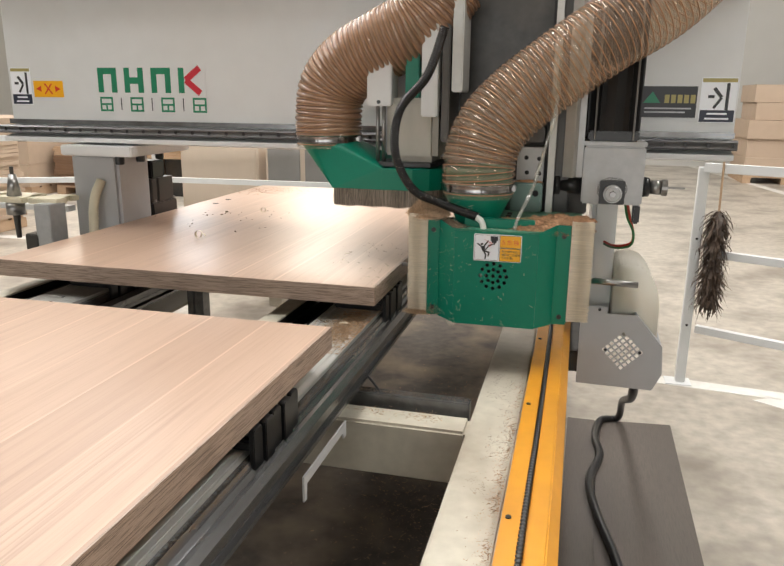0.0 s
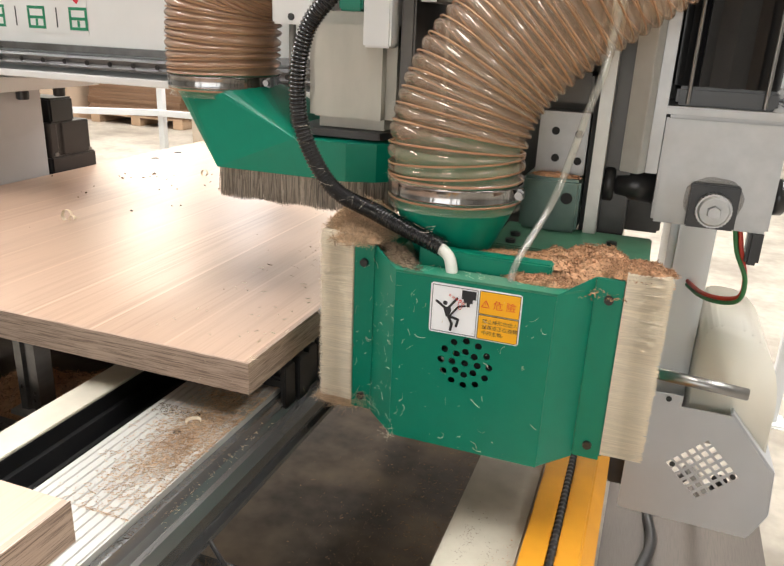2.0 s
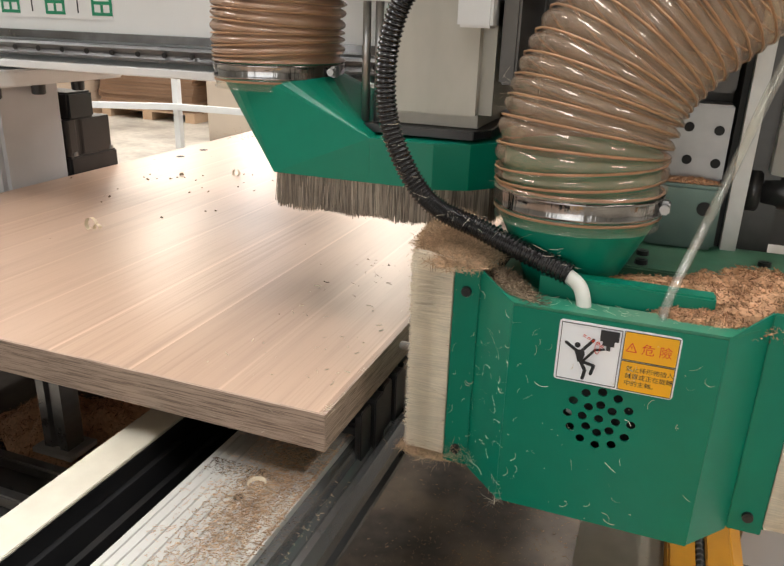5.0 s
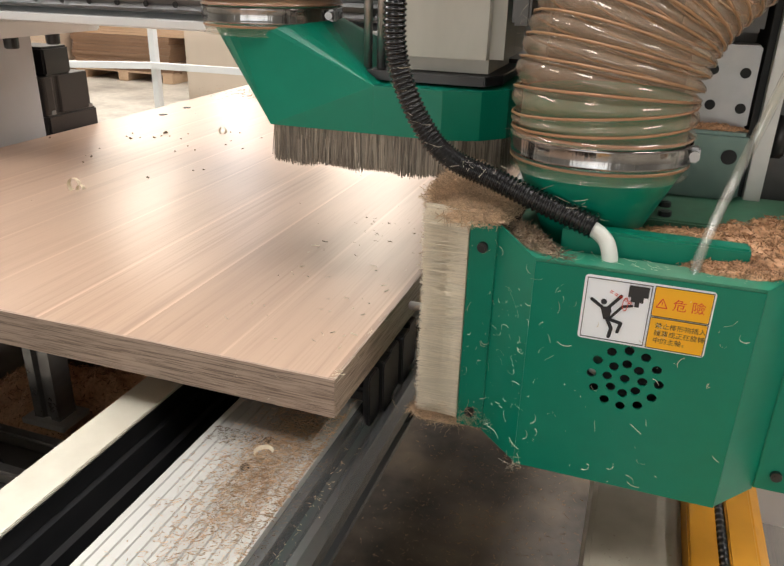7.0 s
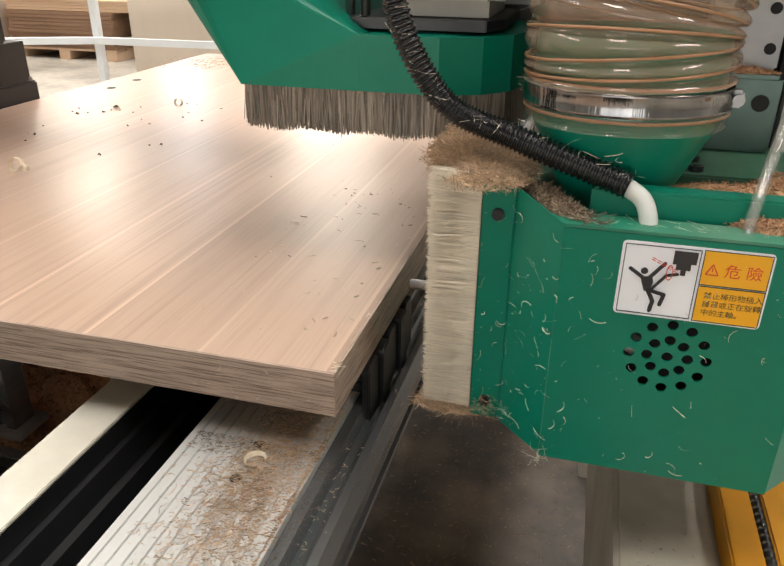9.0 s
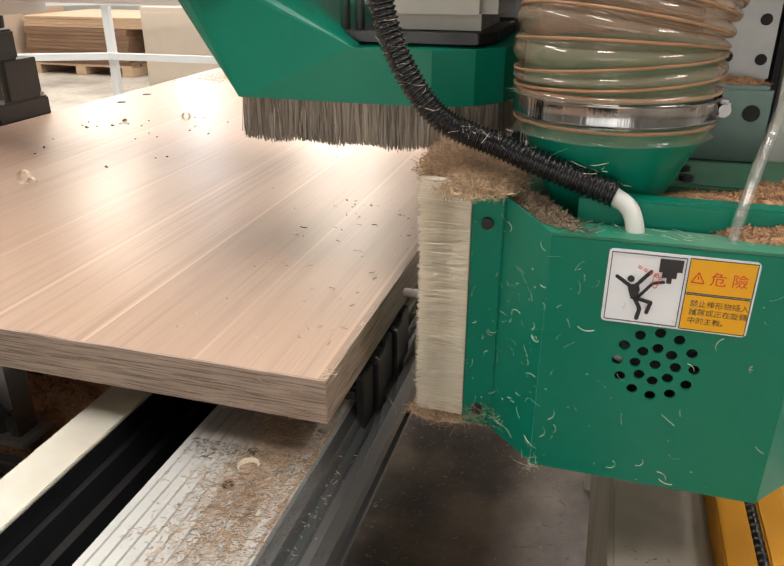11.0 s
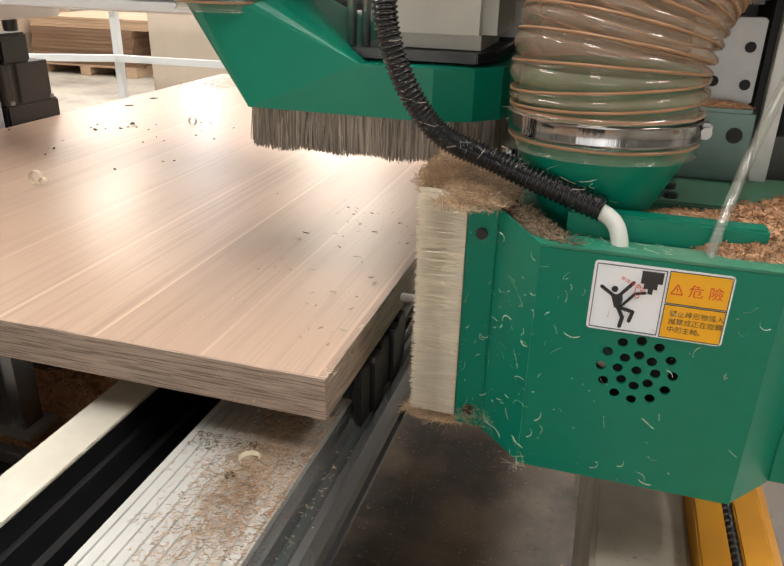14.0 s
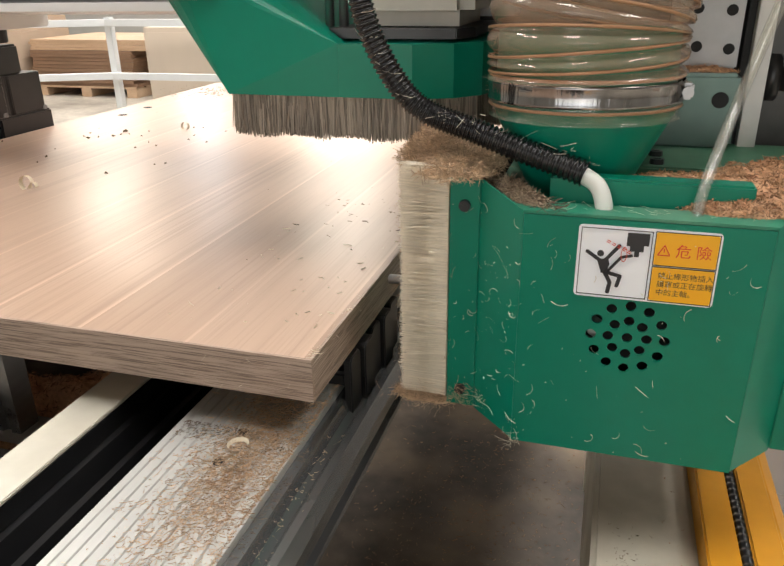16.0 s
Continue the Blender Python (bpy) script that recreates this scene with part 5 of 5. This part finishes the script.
pallet(-6.9, -5.5, 8.4, 9.6)
board_stack(-6.9, -5.5, 8.4, 9.6, 0.122, 10, 0.04, BROWNBOARD, "stack of brown boards on a pallet")
board_stack(-6.95, -5.0, 8.45, 9.65, 0.523, 4, 0.03, RAW, "pale raw boards laid over a stack of brown boards")
pallet(-8.5, -7.05, 8.1, 9.3)
board_stack(-8.5, -7.05, 8.1, 9.3, 0.122, 3, 0.3, CARTON, "wrapped carton boards stacked on a pallet")
tagged(link("steel_crate", box(-5.4, -4.7, 8.7, 9.4, 0.0, 0.52, 0.01), DARKSTEEL), "dark steel crate on the concrete floor under long boards", "crate")
pallet(-6.9, -5.5, 5.0, 6.2)
board_stack(-6.9, -5.5, 5.0, 6.2, 0.122, 20, 0.04, CARTON, "stack of carton-coloured boards on a pallet")
cabinet(-3.02, -2.36, 5.1, 5.7, 0.985, "pale veneered cabinet carcass behind the fence", [(-3.0, -2.38)], PALECAB, "plain veneered panel")
cabinet(-2.30, -1.72, 5.1, 5.7, 0.985, "pale veneered cabinet with grey panels", [(-2.28, -2.02), (-1.98, -1.76)], GLASSGREY, "grey glossy panel")
for x0, y0 in ((2.65, 13.0), (4.15, 13.2), (5.7, 12.8)):
    pallet(x0, x0 + 1.3, y0, y0 + 1.2)
    board_stack(x0, x0 + 1.3, y0, y0 + 1.2, 0.122, 3, 0.3, CARTON, "tall wrapped stack of carton boards on a pallet")
    board_stack(x0 + 0.06, x0 + 1.24, y0 + 0.05, y0 + 1.15, 1.023, 2, 0.28, CARTON, "wrapped stack of carton boards upon another")
    

def mat_on_bed():
    tagged(link("green_mat", box(-0.98, -0.40, 3.36, 4.1, 0.885, 0.905, 0.003), RUBBER), "green mat on the far end of the bed", "mat")
    tagged(link("mat_support", box(-1.0, -0.42, 3.42, 4.05, 0.62, 0.885, 0.005), DARKSTEEL), "dark steel box under the green mat", "box")
    for x, y, m in ((-0.82, 3.52, SIGN_Y), (-0.72, 3.7, BLACK), (-0.7, 3.58, SIGN_Y)):
        t = thing("spring_clip", "small yellow and black clip on the mat", "clip", "clips", at=(x, y, 0.905))
        part("body", tube([(x - 0.025, y, 0.907), (x - 0.018, y, 0.93), (x, y, 0.938), (x + 0.018, y, 0.93), (x + 0.025, y, 0.907)], 0.007, 14, 8), m, t, "", True)


mat_on_bed()


# ---- shavings ----
def heap(n, cx, cy, sx, sy, base, height, size, label, mat, turn=0.0, power=1.0, thin=1.0):
    """A mound of chips: a lumpy core, and loose curls over it."""
    ca, sa = math.cos(turn), math.sin(turn)

    def top(u, v):
        r2 = u * u + v * v
        lump = 0.8 + 0.45 * noise.noise((u * 2.3, v * 2.3, cx * 10)) + 0.25 * noise.noise((u * 8, v * 8, cy * 10))
        return base + height * max(0.0, 1 - r2) ** power * lump

    def at(u, v):
        return cx + ca * u * sx - sa * v * sy, cy + sa * u * sx + ca * v * sy
    verts, faces = [], []
    rings, seg = 12, 36
    for i in range(rings + 1):
        for k in range(seg):
            r, a = i / rings, 2 * math.pi * k / seg
            u, v = r * math.cos(a) * (1 + 0.12 * math.sin(3 * a + cx)), r * math.sin(a) * (1 + 0.1 * math.sin(5 * a))
            verts.append((*at(u, v), top(u, v) * 0.96 + base * 0.04 if r < 1 else base + 0.0003))
    for i in range(rings):
        for k in range(seg):
            faces.append((i * seg + k, i * seg + (k + 1) % seg, (i + 1) * seg + (k + 1) % seg, (i + 1) * seg + k))
    for _ in range(n):
        a, r = rng.uniform(0, 2 * math.pi), math.sqrt(rng.random()) * rng.choice((1.0, 1.0, 1.0, 1.15))
        u, v = r * math.cos(a), r * math.sin(a)
        x, y = at(u, v)
        p = Vector((x, y, max(top(u, v), base + 0.0006) + rng.uniform(-0.0005, 0.0015)))
        L, w = size * rng.uniform(0.4, 1.6), size * rng.uniform(0.08, 0.28) * thin
        m = Euler((rng.gauss(0, 0.6), rng.gauss(0, 0.6), rng.uniform(0, 6.3))).to_matrix()
        bend = rng.uniform(-2.4, 2.4)
        k = len(verts)
        for i in range(4):
            ang = (i / 3 - 0.5) * bend
            q = L / max(abs(bend), 0.3)
            c = Vector((q * math.sin(ang), q * (1 - math.cos(ang)), 0))
            for side in (-1, 1):
                verts.append(p + m @ (c + Vector((0, side * w * 0.3, side * w * 0.5))))
        faces += [(k + 2 * i, k + 2 * i + 1, k + 2 * i + 3, k + 2 * i + 2) for i in range(3)]
    return tagged(raw("shavings", verts, faces, mat), label, "wood shavings", kind="stuff")


heap(11000, -0.345, 1.712, 0.046, 0.082, 1.072, 0.034, 0.0115, "tangled heap of pale wood shavings on the brush", STRAW, 0.25, 0.8, 0.2)
heap(1800, -0.288, 1.664, 0.045, 0.016, 1.054, 0.013, 0.0105, "loose grey-brown shavings behind the hood edge", STRAW_DULL, -0.72, 0.8, 0.3)
heap(900, -0.271, 1.639, 0.034, 0.009, 1.0565, 0.005, 0.0125, "loose dark shavings along the hood edge", STRAW_DULL, -0.75, 0.8, 0.2)
curls([(-0.262 + 0.036 * u + rng.gauss(0, 0.004), 1.632 - 0.034 * u + rng.gauss(0, 0.005), 1.062 + rng.uniform(-0.003, 0.004)) for u in (rng.uniform(-1.2, 0.8) for _ in range(150))], 0.013, "shavings", DUST_AND_SHADE, "thin dark shavings along the hood edge", "wood shavings", 0.9, thin=0.4)
heap(5000, -0.045, 1.712, 0.085, 0.072, 1.048, 0.036, 0.0042, "heap of reddish wood chips on the hood", CHIP, 0.1, 0.6)
heap(2600, 0.006, 1.672, 0.036, 0.026, 1.071, 0.016, 0.0042, "reddish wood chips over the flange and brush", CHIP, 0.0, 0.6)
heap(1500, 0.020, 1.661, 0.029, 0.016, 1.079, 0.012, 0.0042, "reddish wood chips on top of the brush", CHIP, 0.0, 0.6)
heap(2000, -0.096, 1.641, 0.042, 0.017, 1.056, 0.011, 0.0042, "reddish wood chips on the hood lip", CHIP, 0.0, 0.6)
heap(1200, -0.12, 1.685, 0.07, 0.028, 1.066, 0.010, 0.0042, "reddish wood chips spilling over the green strip", CHIP, 0.1, 0.6)
heap(700, -0.118, 1.846, 0.034, 0.012, 1.1425, 0.005, 0.004, "reddish chips on a steel ledge", CHIP)
heap(1700, -0.356, 1.660, 0.033, 0.016, 0.834, 0.015, 0.0105, "shavings caught below the brush", STRAW, 0.0, 0.8, 0.2)
curls([(-0.380 + rng.gauss(0, 0.0025), 1.649 + rng.gauss(0, 0.004), rng.uniform(0.84, 1.085)) for _ in range(260)] + [(-0.3335 + rng.gauss(0, 0.0012), 1.6435, rng.uniform(0.85, 1.07)) for _ in range(70)], 0.006, "shavings", STRAW, "fine fuzz of shavings along the edges of the brush", "wood shavings", 1.2, thin=0.3)
curls([(-0.352 + rng.gauss(0, 0.016), 1.644 + rng.gauss(0, 0.003), 0.843 + rng.gauss(0, 0.006)) for _ in range(240)] + [(-0.318 + rng.gauss(0, 0.007), 1.642 + rng.gauss(0, 0.002), 0.850 + rng.gauss(0, 0.007)) for _ in range(90)], 0.011, "shavings", STRAW, "curled shavings hanging at the lower end of the brush", "wood shavings", 1.4, thin=0.2)
curls([(-0.262 + rng.gauss(0, 0.004), 1.603 + rng.gauss(0, 0.002), 0.834 + rng.gauss(0, 0.005)) for _ in range(26)] + [(-0.296 + rng.gauss(0, 0.003), 1.636 + rng.gauss(0, 0.002), 0.852 + rng.gauss(0, 0.004)) for _ in range(22)], 0.011, "shavings", SHAVING, "tufts of pale shavings at the hood's lower corner", "wood shavings", 1.4, thin=0.2)
curls([(-0.309 + rng.gauss(0, 0.003), 1.722 + rng.gauss(0, 0.02), 1.15 + rng.uniform(-0.02, 0.12)) for _ in range(60)], 0.012, "shavings", SHAVING, "pale shavings clinging to the suction hose", "wood shavings", 1.5, thin=0.15)
curls([(rng.uniform(-0.255, -0.08), rng.uniform(1.612, 1.634), 1.0585) for _ in range(46)], 0.010, "shavings", SHAVING, "thin pale shavings on the hood's top edge", "wood shavings", 0.2, thin=0.2)
heap(4200, -1.0, 1.84, 0.26, 0.11, 0.553, 0.10, 0.007, "reddish brown chip heap below the table", CHIP, 0.0, 0.7)
curls([(rng.gauss(-0.42, 0.16), rng.gauss(2.3, 0.5), 0.0135) for _ in range(2600)], 0.009, "shavings", CHIP, "brown chips strewn on the floor below the bed", "wood shavings", 0.5)
beam_dust = [(-0.521 + 0.064 * max(-1, min(1, rng.gauss(0.42, 0.4))), 1.5 + 0.16 * max(-1, min(1.2, rng.gauss(0.1, 0.5))), 0.8275) for _ in range(6500)]
curls(beam_dust, 0.0042, "shavings", STRAW, "fine shavings spread on the ribbed table beam", "wood shavings", 0.5)
curls([(x, y, z + 0.001) for x, y, z in beam_dust[:2200]], 0.009, "shavings", STRAW, "thin brown shavings on the ribbed table beam", "wood shavings", 0.3, thin=0.55)
# this dark dust also stands for the shade between panel and beam edge
curls([(-0.449 + rng.gauss(0, 0.003), rng.uniform(-0.6, 1.56), 0.8185) for _ in range(2600)], 0.004, "shavings", DUST_AND_SHADE, "dark dust along the beam edge, also standing for shade under the panel", "wood dust", 0.4)
curls([(-0.435 + rng.gauss(0, 0.006), rng.uniform(1.36, 1.6), 0.812) for _ in range(110)], 0.004, "shavings", STRAW, "fine shavings on the beam's side profile", "wood shavings", 0.4)
# dark dust thickened here to stand for the panel's cast shadow on the beam
curls([(rng.uniform(-0.58, -0.455), 1.56 - abs(rng.gauss(0, 0.014)), 0.8275) for _ in range(700)], 0.004, "shavings", DUST_AND_SHADE, "dark dust on the table beam, also standing for the panel end's shadow", "wood dust", 0.4)
curls([(rng.uniform(-0.545, -0.19), 1.416 + rng.gauss(0, 0.007), 0.7228) for _ in range(1200)], 0.005, "shavings", DUST_AND_SHADE, "dust and chips along the steel stop bar", "wood dust", 0.5)
clots = [rng.uniform(-0.60, -0.2) for _ in range(14)]
curls([(rng.gauss(c, 0.014), 1.352 + rng.gauss(0, 0.012), 0.7040) for c in clots for _ in range(34)], 0.006, "shavings", STRAW, "brown chips on the cream cross beam", "wood shavings", 0.4)
clots = [rng.uniform(0.4, 1.6) for _ in range(34)]
curls([(-0.084 - abs(rng.gauss(0, 0.008)), rng.gauss(c, 0.02), 0.7063) for c in clots for _ in range(32)], 0.0045, "shavings", CHIP, "reddish dust gathered along the yellow rail cover", "wood shavings", 0.4)
smudges = [(rng.uniform(-0.15, -0.085), rng.uniform(1.0, 1.7)) for _ in range(16)]
curls([(max(-0.17, min(-0.08, rng.gauss(a, 0.008))), rng.gauss(b, 0.022), 0.7063) for a, b in smudges for _ in range(45)], 0.003, "shavings", DUST_AND_SHADE, "dark dust on the cream side beam near the hood", "wood dust", 0.4)
curls([(rng.gauss(-0.098, 0.014), 1.1 + 0.5 * rng.gauss(0, 0.6), 0.7065) for _ in range(420)], 0.004, "shavings", CHIP, "brown dust along the cream side beam", "wood shavings", 0.4)


def scattered():
    # curls clinging to the green hood
    pts = []
    for i in range(165):
        u, kind = rng.random(), rng.random()
        if kind < 0.45:
            pts.append((-0.305 + 0.043 * u, 1.646 - 0.042 * u - 0.0012, rng.uniform(0.84, 1.05)))
        elif kind < 0.6:
            pts.append((-0.331 + 0.024 * u, 1.6458, rng.uniform(0.84, 1.06)))
        else:
            pts.append((-0.262 + 0.187 * u ** 1.5, 1.6045, rng.uniform(0.835, 1.04)))
    verts, faces = [], []
    for p in pts:
        L, w, a0 = rng.choice((0.0015, 0.003, 0.008, 0.012, 0.017)) * rng.uniform(0.7, 1.1), rng.uniform(0.0001, 0.0002), rng.uniform(0, 6.3)
        bend = rng.uniform(-3.6, 3.6)
        x, z = p[0], p[2]
        a = a0
        k = len(verts)
        n = 7
        for i in range(n):
            verts += [(x - w * math.sin(a), p[1] + (-(x - p[0]) if -0.3052 < p[0] < -0.262 else 0.0), z + w * math.cos(a)), (x + w * math.sin(a), p[1] - 0.0004 + (-(x - p[0]) if -0.3052 < p[0] < -0.262 else 0.0), z - w * math.cos(a))]
            x, z = x + L / n * math.cos(a), z + L / n * math.sin(a)
            a += bend / n
        faces += [(k + 2 * i, k + 2 * i + 1, k + 2 * i + 3, k + 2 * i + 2) for i in range(n - 1)]
    tagged(raw("clinging_shavings", verts, faces, SHAVING), "thin pale shavings clinging to the green hood", "wood shavings", kind="stuff")
    # dust and crumbs over the panel
    crumbs = [(rng.uniform(-1.48, -0.46), rng.uniform(1.6, 3.2), 0.0012) for _ in range(28)]
    crumbs += [(rng.gauss(-1.25, 0.1), rng.gauss(2.42, 0.09), 0.0026) for _ in range(18)]
    crumbs += [(rng.gauss(-0.56, 0.045), rng.gauss(2.0, 0.05), 0.0009) for _ in range(22)]
    crumbs += [(-1.274, 2.46, 0.007), (-1.268, 2.405, 0.0045), (-1.31, 2.373, 0.0045), (-1.065, 2.108, 0.0042), (-1.274, 2.199, 0.0032), (-1.004, 2.202, 0.003), (-1.02, 2.19, 0.0024), (-1.258, 2.154, 0.0026)]
    verts, faces = [], []
    for x, y, r in crumbs:
        k = len(verts)
        for dx, dy, dz in ((1, 0, 0.5), (0, 1, 0.4), (-1, 0, 0.5), (0, -1, 0.4), (0, 0, 1.2), (0, 0, 0)):
            verts.append((x + r * (dx + rng.gauss(0, 0.3)), y + r * (dy + rng.gauss(0, 0.3)), 0.9153 + r * max(0, dz + rng.gauss(0, 0.15))))
        for a in range(4):
            faces += [(k + a, k + (a + 1) % 4, k + 4), (k + (a + 1) % 4, k + a, k + 5)]
    tagged(raw("crumbs", verts, faces, DUST_AND_SHADE), "small dark crumbs scattered over the panel", "wood crumbs", kind="stuff")
    curls([(rng.gauss(-0.56, 0.05), rng.gauss(1.99, 0.06), 0.9165) for _ in range(22)], 0.007, "shavings", DUST_AND_SHADE, "thin dark shavings on the panel by the rear brush", "wood shavings", 0.25)
    curls([(rng.uniform(-0.62, -0.45), rng.uniform(1.58, 1.9), 0.9165) for _ in range(40)] + [(-1.128, 1.983, 0.92), (-1.15, 2.513, 0.92)], 0.009, "shavings", SHAVING, "thin pale shavings lying on the panel", "wood shavings", 0.15)
    verts, faces = [], []
    for cx, cy, cz, r, h, a0, a1 in ((-0.507, 1.532, 0.828, 0.0075, 0.004, 0.4, 5.2),):
        k = len(verts)
        for i in range(13):
            a = a0 + (a1 - a0) * i / 12
            q = r * (1 + 0.03 * i)
            verts += [(cx + q * math.cos(a), cy + q * math.sin(a), cz), (cx + (q + 0.002) * math.cos(a), cy + (q + 0.002) * math.sin(a), cz + h)]
        faces += [(k + 2 * i, k + 2 * i + 1, k + 2 * i + 3, k + 2 * i + 2) for i in range(12)]
    # curls standing on edge
    for cx, cy, r, h, a0, a1 in ((-1.128, 1.983, 0.012, 0.004, 0.1, 4.3), (-1.112, 1.98, 0.007, 0.004, 0.0, 3.6), (-1.15, 2.513, 0.009, 0.004, -1.5, 4.4)):
        k = len(verts)
        for i in range(17):
            a = a0 + (a1 - a0) * i / 16
            x, z = cx + r * math.cos(a), 0.9158 + r * (1 + math.sin(a))
            verts += [(x, cy - h + 0.002 * math.sin(a), z), (x + 0.001, cy + h, z)]
        faces += [(k + 2 * i, k + 2 * i + 1, k + 2 * i + 3, k + 2 * i + 2) for i in range(16)]
    tagged(raw("ring_shavings", verts, faces, SHAVING), "curled ring shavings on the beam and panel", "wood shavings", kind="stuff")


curls([(-0.441 + rng.gauss(0, 0.0025), rng.choice((1.562, 1.565, 1.60, 1.66, 1.70)) + abs(rng.gauss(0, 0.01)), 0.9165) for _ in range(46)], 0.010, "shavings", SHAVING, "pale splinters along the sawn edge of the panel", "wood shavings", 0.8, thin=0.25)
curls([(rng.uniform(-0.62, -0.45), 1.5585, rng.uniform(0.873, 0.912)) for _ in range(14)], 0.011, "shavings", SHAVING, "thin shavings clinging to the panel's end", "wood shavings", 1.5, thin=0.2)
curls([(rng.gauss(-1.4, 0.07), rng.gauss(3.12, 0.07), 0.9163) for _ in range(700)], 0.006, "shavings", CHIP, "orange dust at the far end of the panel", "wood shavings", 0.4)
scattered()
stray = []
for q in spline([(-0.418, 1.65, 1.20), (-0.375, 1.649, 1.137), (-0.308, 1.65, 1.117), (-0.217, 1.631, 1.092)], 60):
    for _ in range(1 if rng.random() < 0.9 else 0):
        stray.append(q + Vector((rng.gauss(0, 0.005), rng.uniform(-0.001, 0.002), rng.gauss(0, 0.005))))
curls(stray, 0.014, "shavings", SHAVING, "thin pale shavings caught on the black conduit", "wood shavings", 0.9, thin=0.15)
